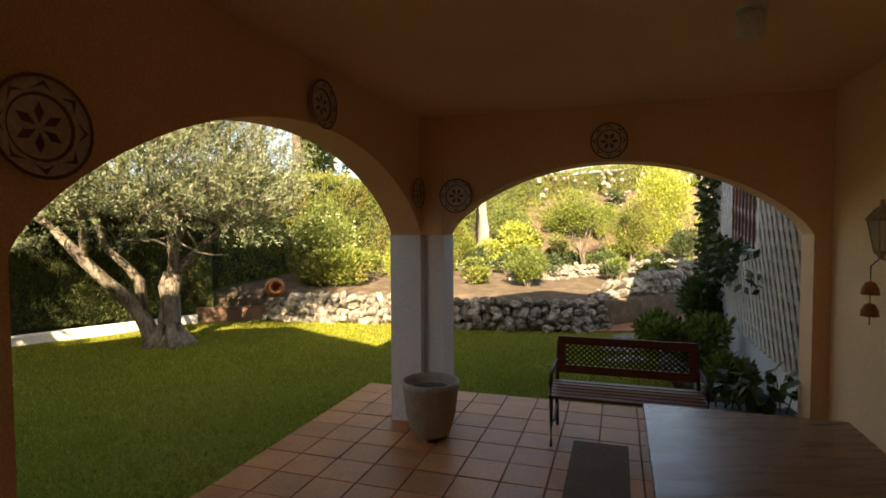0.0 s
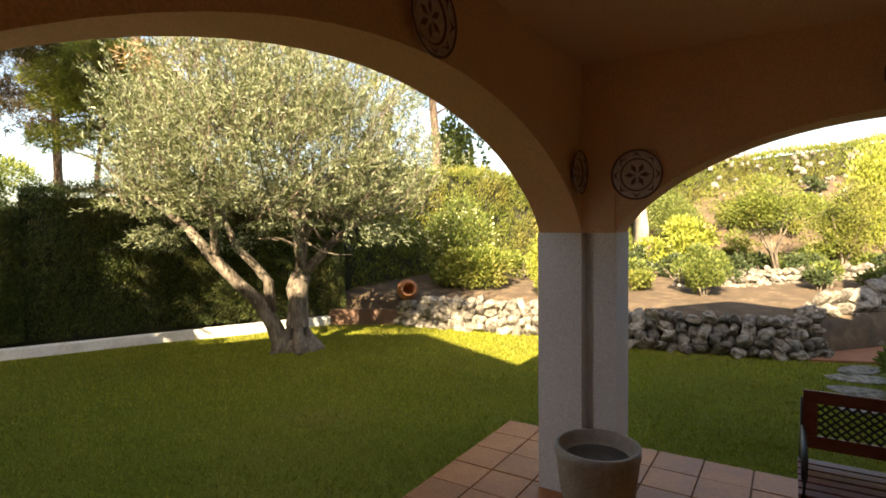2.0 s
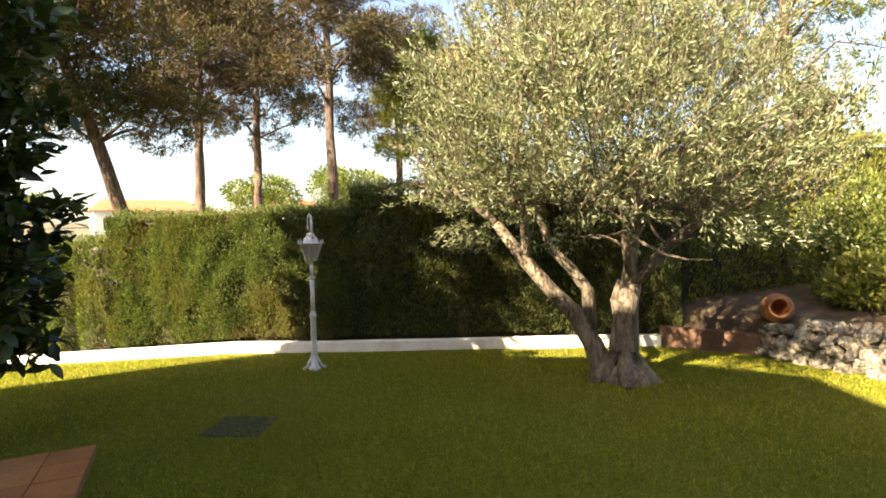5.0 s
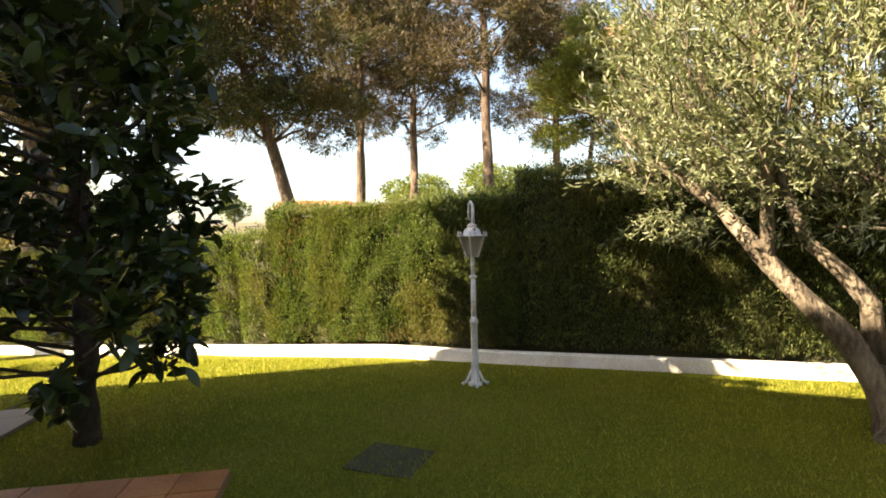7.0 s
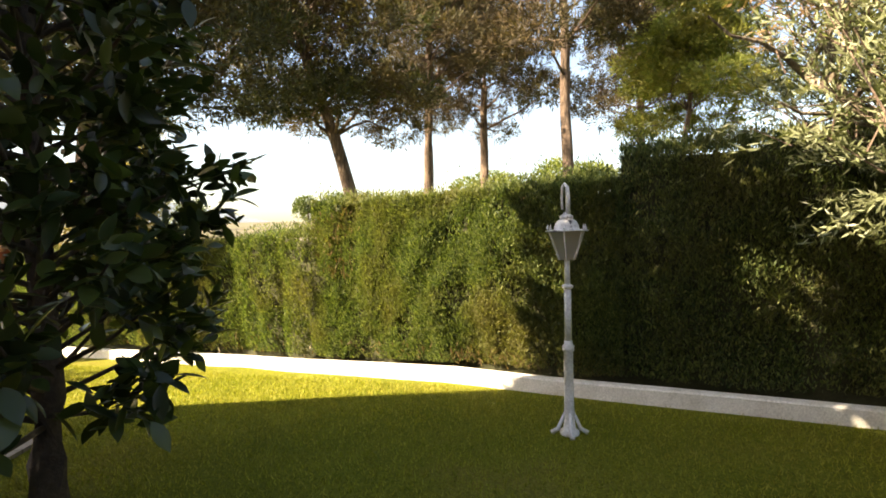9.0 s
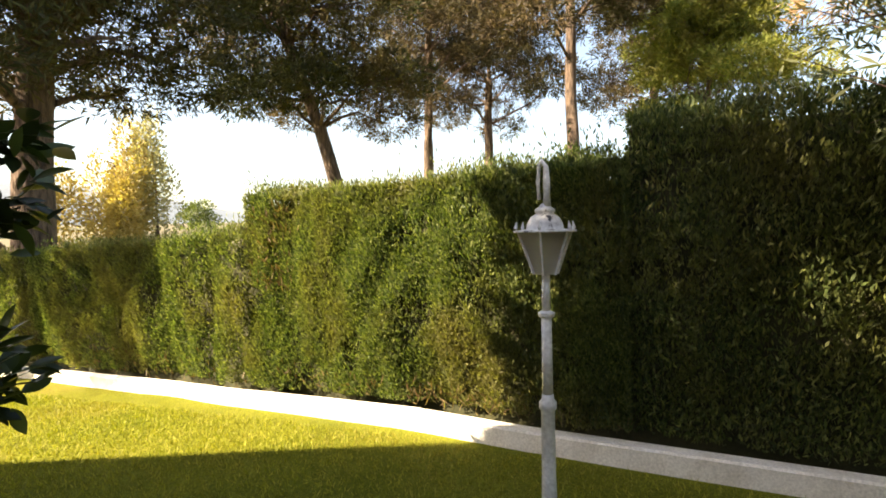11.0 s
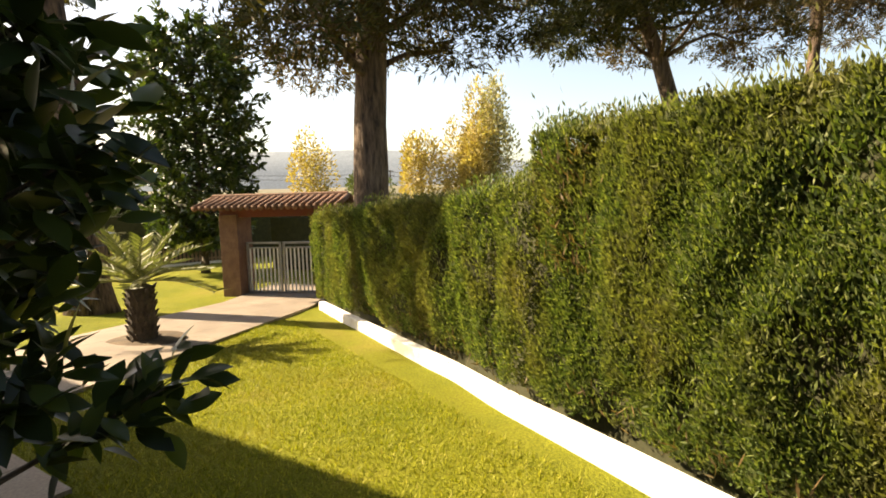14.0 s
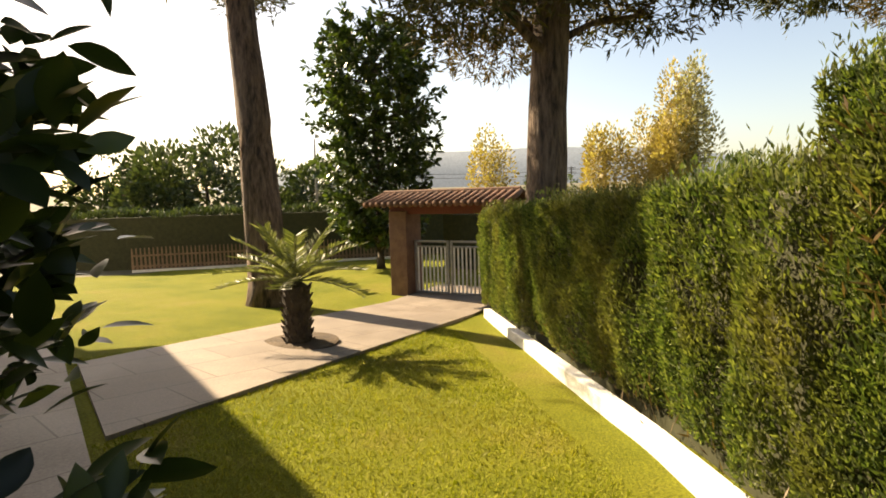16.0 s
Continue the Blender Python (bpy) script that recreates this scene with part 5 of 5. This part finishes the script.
WEST_FACE = lambda b, z: turned(0.872, b, z) @ pose(0, 0, 0, 0, 90, 0)
NORTH_FACE = lambda a, z: turned(a, -0.872, z) @ pose(0, 0, 0, 90, 0, 0)
wall_plate(WEST_FACE(-3.80, 1.885), 0.138, "large cream glazed plate with dark flower pattern")
wall_plate(WEST_FACE(-2.37, 2.245), 0.125, "cream glazed plate hung above the wide arch")
wall_plate(WEST_FACE(-1.0, 1.87), 0.115, "small glazed plate hung in the corner")
wall_plate(NORTH_FACE(1.165, 1.85), 0.13, "small glazed plate hung above the pier")
wall_plate(NORTH_FACE(2.275, 2.205), 0.125, "glazed plate hung above the low arch")


def garden_bench():
    t = thing("garden_bench", turned(2.40, -0.78, 0.055, 180) @ Matrix.Diagonal((1, 1, 0.87, 1)), "red-brown wooden bench with lattice back and iron ends", "bench")
    W = 0.50
    for s in (-1, 1):
        bm = bmesh.new()
        x = s * W
        tube(bm, [(x, 0.26, 0.0), (x, 0.24, 0.2), (x, 0.26, 0.40)], [0.012, 0.012, 0.014], 8)
        tube(bm, [(x, -0.18, 0.0), (x, -0.14, 0.22), (x, -0.16, 0.42), (x, -0.22, 0.76)], [0.012, 0.013, 0.014, 0.012], 8)
        tube(bm, [(x, 0.26, 0.40), (x, 0.05, 0.39), (x, -0.15, 0.40)], [0.014, 0.012, 0.014], 8)
        tube(bm, [(x, 0.27, 0.40), (x, 0.29, 0.52), (x, 0.25, 0.60), (x, 0.1, 0.61), (x, -0.19, 0.60)], [0.012, 0.012, 0.014, 0.014, 0.012], 8)
        tube(bm, [(x, 0.24, 0.2), (x, 0.05, 0.14), (x, -0.14, 0.22)], [0.009, 0.009, 0.009], 6)
        part("end_frame", bm, M["iron"], t, "black cast iron end", smooth=True)
    for k in range(6):
        bm = bmesh.new()
        y = 0.24 - 0.075 * k
        box(bm, -W - 0.02, y - 0.03, 0.405, W + 0.02, y + 0.03, 0.428, 0.004)
        part("seat_slat", bm, M["wood_red"], t)
    lean = pose(0, -0.165, 0.44, 8, 0, 0)
    for z0, z1 in ((0.05, 0.12), (0.30, 0.37)):
        bm = bmesh.new()
        box(bm, -W, -0.012, z0, W, 0.012, z1, 0.004, m=lean)
        part("back_rail", bm, M["wood_red"], t)
    for s in (-1, 1):
        bm = bmesh.new()
        box(bm, s * (W - 0.03) - 0.03, -0.011, 0.12, s * (W - 0.03) + 0.03, 0.011, 0.30, m=lean)
        part("back_stile", bm, M["wood_red"], t)
    bm = bmesh.new()
    for s in (-1, 1):
        lo, hi = -W + 0.06, W - 0.06
        for k in range(-5, 26):
            x0 = lo + k * 0.042 + (0.18 if s < 0 else 0)
            f0, f1 = sorted(((lo - x0) / (0.18 * s), (hi - x0) / (0.18 * s)))
            f0, f1 = max(0.0, f0), min(1.0, f1)
            if f1 - f0 < 0.05:
                continue
            (xa, za), (xb, zb) = [(x0 + 0.18 * s * f, 0.12 + 0.18 * f) for f in (f0, f1)]
            q = [lean @ Vector(p) for p in ((xa, 0.004 * s, za), (xb, 0.004 * s, zb))]
            tube(bm, q, [0.006, 0.006], 4)
    part("lattice", bm, M["iron"], t, "diamond lattice panel")


garden_bench()


def clay_pot(m, r, h, label, soil=True):
    t = thing("clay_pot", m, label, "pot")
    bm = bmesh.new()
    lathe(bm, [(r * 0.62, 0.03), (r * 0.70, 0.05), (r * 0.9, h * 0.45), (r * 1.0, h * 0.85), (r * 1.03, h * 0.9), (r * 1.03, h), (r * 0.94, h), (r * 0.9, h * 0.88), (r * 0.6, h * 0.8)], 36)
    part("body", bm, M["pot"], t, smooth=True)
    bm = bmesh.new()
    lathe(bm, [(r * 0.9, h * 0.84), (r * 0.5, h * 0.87), (0.01, h * 0.88)], 24)
    part("soil", bm, M["soil"], t)
    for k in range(3):
        bm = bmesh.new()
        a = k * 2.09 + 0.4
        box(bm, r * 0.5 * math.cos(a) - 0.03, r * 0.5 * math.sin(a) - 0.03, 0.0, r * 0.5 * math.cos(a) + 0.03, r * 0.5 * math.sin(a) + 0.03, 0.04, 0.005)
        part("foot", bm, M["pot"], t)


clay_pot(turned(1.03, -1.12, 0.055), 0.205, 0.43, "large empty grey clay pot beside the pier")


def porch_table():
    t = thing("porch_table", Matrix.Translation((0.97, 2.59, 0.055)) @ Matrix.Rotation(radians(-18), 4, "Z"), "varnished wooden porch table with a plain top", "table")
    bm = bmesh.new()
    box(bm, 0, -1.5, 0.66, 0.85, 0, 0.70, 0.008)
    part("tabletop", bm, M["table_wood"], t)
    bm = bmesh.new()
    box(bm, 0.06, -1.44, 0.57, 0.79, -0.06, 0.655)
    part("apron", bm, M["table_wood"], t)
    for x in (0.09, 0.76):
        for y in (-1.41, -0.09):
            bm = bmesh.new()
            box(bm, x - 0.035, y - 0.035, 0, x + 0.035, y + 0.035, 0.57, 0.004)
            part("leg", bm, M["table_wood"], t)
    b = thing("porch_bench", Matrix.Translation((0.70, 2.86, 0.055)) @ Matrix.Rotation(radians(-18), 4, "Z"), "wooden bench seat beside the table", "bench")
    bm = bmesh.new()
    box(bm, 0, -1.5, 0.38, 0.28, 0, 0.41, 0.006)
    part("seat", bm, M["wood_dark"], b)
    for y in (-1.4, -0.1):
        bm = bmesh.new()
        box(bm, 0.03, y - 0.02, 0, 0.25, y + 0.02, 0.38)
        part("leg", bm, M["wood_dark"], b)


porch_table()


def wall_lantern():
    t = thing("wall_lantern", turned(3.60, -1.80, 1.58) @ Matrix.Scale(0.62, 4), "beige painted wall lantern with pale glass panes", "lamp")
    off = Matrix.Translation((-0.14, 0, 0))
    bm = bmesh.new()
    lathe(bm, [(0.045, -0.14), (0.09, 0.09)], 6)
    part("glass", bm, M["lamp_glass"], t, "pale lantern glass", m=off)
    bm = bmesh.new()
    lathe(bm, [(0.105, 0.09), (0.11, 0.105), (0.05, 0.18), (0.02, 0.20), (0.012, 0.25)], 6)
    part("cap", bm, M["pot"], t, m=off)
    bm = bmesh.new()
    lathe(bm, [(0.015, -0.2), (0.03, -0.17), (0.052, -0.15), (0.052, -0.138)], 6)
    part("base", bm, M["pot"], t, m=off)
    for k in range(6):
        a = math.radians(60 * k)
        bm = bmesh.new()
        tube(bm, [(0.047 * math.cos(a), 0.047 * math.sin(a), -0.14), (0.094 * math.cos(a), 0.094 * math.sin(a), 0.095)], [0.005, 0.005], 5)
        part("glazing_bar", bm, M["pot"], t, m=off)
    bm = bmesh.new()
    tube(bm, [(0.02, 0, -0.1), (-0.06, 0, -0.24), (-0.14, 0, -0.19)], [0.012, 0.01, 0.01], 8)
    part("bracket", bm, M["pot"], t)
    c = thing("hanging_bell", turned(3.55, -1.60, 1.26), "two terracotta bells hung on a cord", "ornament")
    for z in (0.05, -0.06):
        bm = bmesh.new()
        lathe(bm, [(0.04, z - 0.045), (0.037, z - 0.015), (0.022, z + 0.015), (0.006, z + 0.022)], 16)
        part("bell", bm, M["terracotta"], c, smooth=True)
    bm = bmesh.new()
    tube(bm, [(0.05, 0, 0.2), (0, 0, 0.15), (0, 0, -0.15)], [0.003, 0.003, 0.003], 5)
    part("cord", bm, M["iron"], c)


wall_lantern()


def trellis_wall():
    t = thing("trellis", turned(3.59, 0, 0, 90), "pale diamond trellis fixed to the white wall", "trellis")
    b0, b1, z0, z1 = -0.5, 3.4, 0.48, 2.6
    bm = bmesh.new()
    step = 0.15
    for s in (-1, 1):
        k = b0 - (z1 - z0)
        while k < b1 + (z1 - z0):
            pts = []
            for z in (z0, z1):
                pts.append((k + (z - z0) * 0.55 * s, z))
            (xa, za), (xb, zb) = pts
            f0, f1 = 0.0, 1.0
            for lim, sign in ((b0, 1), (b1, -1)):
                da, db = (xa - lim) * sign, (xb - lim) * sign
                if da < 0 and db < 0:
                    f0, f1 = 1, 0
                elif da < 0:
                    f0 = max(f0, da / (da - db))
                elif db < 0:
                    f1 = min(f1, da / (da - db))
            if f1 - f0 > 0.02:
                pa, pb = [(xa + (xb - xa) * f, 0.008 * s, za + (zb - za) * f) for f in (f0, f1)]
                tube(bm, [pa, pb], [0.017, 0.017], 4)
            k += step
    part("lattice", bm, M["trellis"], t)
    bm = bmesh.new()
    box(bm, 3.612, -0.61, 0, 3.66, 3.44, 0.47)
    tagged(part("wall_plinth", bm, M["plaster_out"], m=CORNER), "white rendered plinth under the trellis", "wall", kind="structure")
    iv = thing("ivy", turned(3.5, 0, 0), "dark climbing ivy on the trellis wall", "plant")
    k = 3600
    p = np.stack([rng.uniform(-0.12, 0.08, k), rng.uniform(1.6, 3.5, k) - 1.6 * rng.uniform(0, 1, k) ** 4, rng.uniform(0, 1, k) ** 0.8 * 2.9], 1)
    keep = (p[:, 1] > 2.7) | ((p[:, 2] > 1.0) & (p[:, 2] < 1.5) & (rng.uniform(0, 1, k) < 0.6))
    p = p[keep]
    foliage("leaves", p, rng.normal(size=p.shape) + np.array([-0.8, 0, -0.3]), 0.10, 0.07, M["shrub_dark"], iv)["kind"] = "stuff"
    w = thing("window", turned(3.60, 1.40, 1.72), "small window with dark vertical bars", "window")
    bm = bmesh.new()
    for y0, y1, za, zb in ((-0.62, -0.55, -0.36, 0.42), (0.55, 0.62, -0.36, 0.42), (-0.55, 0.55, -0.36, -0.29), (-0.55, 0.55, 0.35, 0.42)):
        box(bm, -0.03, y0, za, 0.02, y1, zb)
    part("window_frame", bm, M["plaster_out"], w)
    bm = bmesh.new()
    box(bm, 0.0, -0.55, -0.29, 0.012, 0.55, 0.35)
    part("pane", bm, M["iron"], w, "dark window pane")
    for k in range(7):
        bm = bmesh.new()
        tube(bm, [(-0.04, -0.48 + 0.16 * k, -0.33), (-0.04, -0.48 + 0.16 * k, 0.40)], [0.012, 0.012], 6)
        part("bar", bm, M["wood_red"], w)


trellis_wall()

# plants and rocks by the trellis wall
rr = random.Random(5)
for k in range(16):
    a, b = rr.uniform(2.9, 3.45), rr.uniform(0.1, 2.6)
    p = place(a, b)
    ob = new("garden_rock", ROCKS[k % 9])
    sc = rr.uniform(0.2, 0.42)
    ob.matrix_basis = Matrix.LocRotScale((p.x, p.y, sc * 0.3), Euler((rr.uniform(0, 3), rr.uniform(0, 3), rr.uniform(0, 6))), (sc, sc * 0.9, sc * 0.8))
    tagged(ob, "grey rough garden rock among plants", "rock", "rocks by the trellis wall")
for a, b, r, m, lab in [(3.05, 1.5, (0.42, 0.45, 0.33), G, "grey-green bushy plant among rocks"), (3.3, 0.5, (0.2, 0.25, 0.2), G, "dark leafy plant by the wall"), (2.9, 2.6, (0.3, 0.3, 0.22), G, "low green plant among rocks"), (3.35, 2.6, (0.3, 0.4, 0.5), D, "dark bushy shrub by the wall")]:
    p = place(a, b)
    shrub(p.x, p.y, 0.05, r, 2600, m, lab, leaf=0.09)


def planter():
    t = thing("planter", turned(3.25, -0.55, 0.055), "long dark planter with leafy plants on the porch edge", "planter")
    bm = bmesh.new()
    box(bm, -0.28, -0.13, 0, 0.28, 0.13, 0.24, 0.012)
    part("trough", bm, M["iron"], t)
    for k in range(14):
        bm = bmesh.new()
        x = -0.22 + 0.44 * k / 13
        limb(bm, (x, 0, 0.22), (0.3 * math.sin(k * 2.1), 0.3 * math.cos(k * 1.7), 1), 0.28, 0.006, 0.003, 0.3, 4, 5)
        part("stem", bm, M["shrub_dark"], t)
    p, d = blob_points((0.05, 0, 0.42), (0.28, 0.15, 0.16), 64, 0.2)
    n = len(p)
    broad_leaves("leaves", p, d + rng.normal(size=(n, 3)) * 0.5, rng.normal(size=(n, 3)) * 0.4 + np.array([0, 0, 1.0]), np.full(n, 0.11), np.full(n, 0.075), M["shrub_dark"], t)


planter()


def ceiling_lamp():
    t = thing("ceiling_lamp", turned(2.82, -2.46, CEIL), "small white ceiling lamp with a short arm", "lamp")
    bm = bmesh.new()
    lathe(bm, [(0.06, -0.02), (0.06, 0.0)], 20)
    part("ceiling_plate", bm, M["white_metal"], t)
    bm = bmesh.new()
    lathe(bm, [(0.03, -0.12), (0.055, -0.10), (0.05, -0.03), (0.02, -0.02)], 20)
    part("shade", bm, M["white_metal"], t, smooth=True)


ceiling_lamp()

# stepping stones, brick ramp, drain cover
for k, (x, y) in enumerate(((2.31, 6.9), (2.5, 7.38), (2.18, 6.4), (2.67, 7.75))):
    bm = bmesh.new()
    lathe(bm, [(0.2, -0.04), (0.22, 0.012), (0.19, 0.022)], 9)
    for v in bm.verts:
        v.co.x *= 1.25 + 0.15 * math.sin(k + 3 * v.co.y)
        v.co.y *= 0.75
    tagged(part("stepping_stone", bm, M["rock"], m=pose(x, y, lawn_z(x, y), 0, 0, -20 + 17 * k)), "flat grey stepping stone set in the lawn", "stone", "stepping stones")
slab("path_brick", [(2.3, 8.05), (3.55, 9.45), (4.6, 9.3), (3.7, 8.1)], M["terracotta"], "terracotta paved ramp between the rock walls", 0.03, 6)
bm = bmesh.new()
box(bm, -0.24, -0.22, -0.03, 0.24, 0.22, 0.012, 0.006)
tagged(part("drain_cover", bm, M["drain"], m=pose(-5.47, 4.17, lawn_z(-5.47, 4.17) - 0.003, 0, 0, 40)), "dark square drain cover in the lawn", "drain cover")


# ---- grass blades over the near lawn ----
def grass(count):
    x, y = rng.uniform(-13.5, 3.0, count), rng.uniform(-2.0, 9.0, count)
    loc_a = (x + 0.73) * math.cos(radians(18)) - (y - 5.32) * math.sin(radians(18))
    loc_b = (x + 0.73) * math.sin(radians(18)) + (y - 5.32) * math.cos(radians(18))
    keep = ~((loc_a > -0.02) & (loc_b < 0.03))
    keep &= ~((loc_a > -4.13) & (loc_b < -3.53))
    keep &= ~((y < 0.52 + 0.164 * (x + 8.74)) & (y > -1.74 + 0.136 * (x + 9.45))) & ~((loc_a > -6.05) & (loc_b < -5.47))
    keep &= (x * 0.70 + 0.714 * (-y)) > -9.46
    x, y = x[keep], y[keep]
    z = np.array([lawn_z(a, b) for a, b in zip(x, y)])
    k = len(x)
    pos = np.stack([x, y, z - 0.004], 1)
    way = unit(rng.normal(size=(k, 3)) * 0.55 + np.array([0, 0, 1.0]))
    side = unit(np.cross(way, rng.normal(size=(k, 3))))
    h = rng.uniform(0.018, 0.05, k)[:, None]
    w = rng.uniform(0.003, 0.006, k)[:, None]
    v = np.stack([pos - side * w, pos + side * w, pos + way * h], 1).reshape(-1, 3)
    ob = new("grass", quads_mesh("grass", v, M["blade"], 3))
    tagged(ob, "short mown grass blades on the lawn", "grass", kind="stuff")


grass(400000)


# ---- floor tiles ----
def tiles(parent, a0, a1, b0, b1, z, size, gap=0.008, skip=None):
    bm = bmesh.new()
    box(bm, -size / 2 + gap / 2, -size / 2 + gap / 2, -0.012, size / 2 - gap / 2, size / 2 - gap / 2, 0.0, 0.004)
    me = mesh_from("tile", bm, M["tile"])
    na, nb = int((a1 - a0) / size), int((b1 - b0) / size)
    r = random.Random(11)
    for i in range(na):
        for j in range(nb):
            ob = new("tile", me)
            ob.parent = parent
            ob.matrix_basis = pose(a0 + (i + 0.5) * size, b1 - (j + 0.5) * size, z + r.uniform(-0.0015, 0.0015), r.uniform(-0.25, 0.25), r.uniform(-0.25, 0.25), r.choice((0, 90, 180, 270)))


tiles(terrace, 0.0, 3.62, -6.3, 0.0, 0.062, 0.278)
tiles(terrace_b, -4.1, -0.01, -6.3, -3.56, 0.042, 0.278)
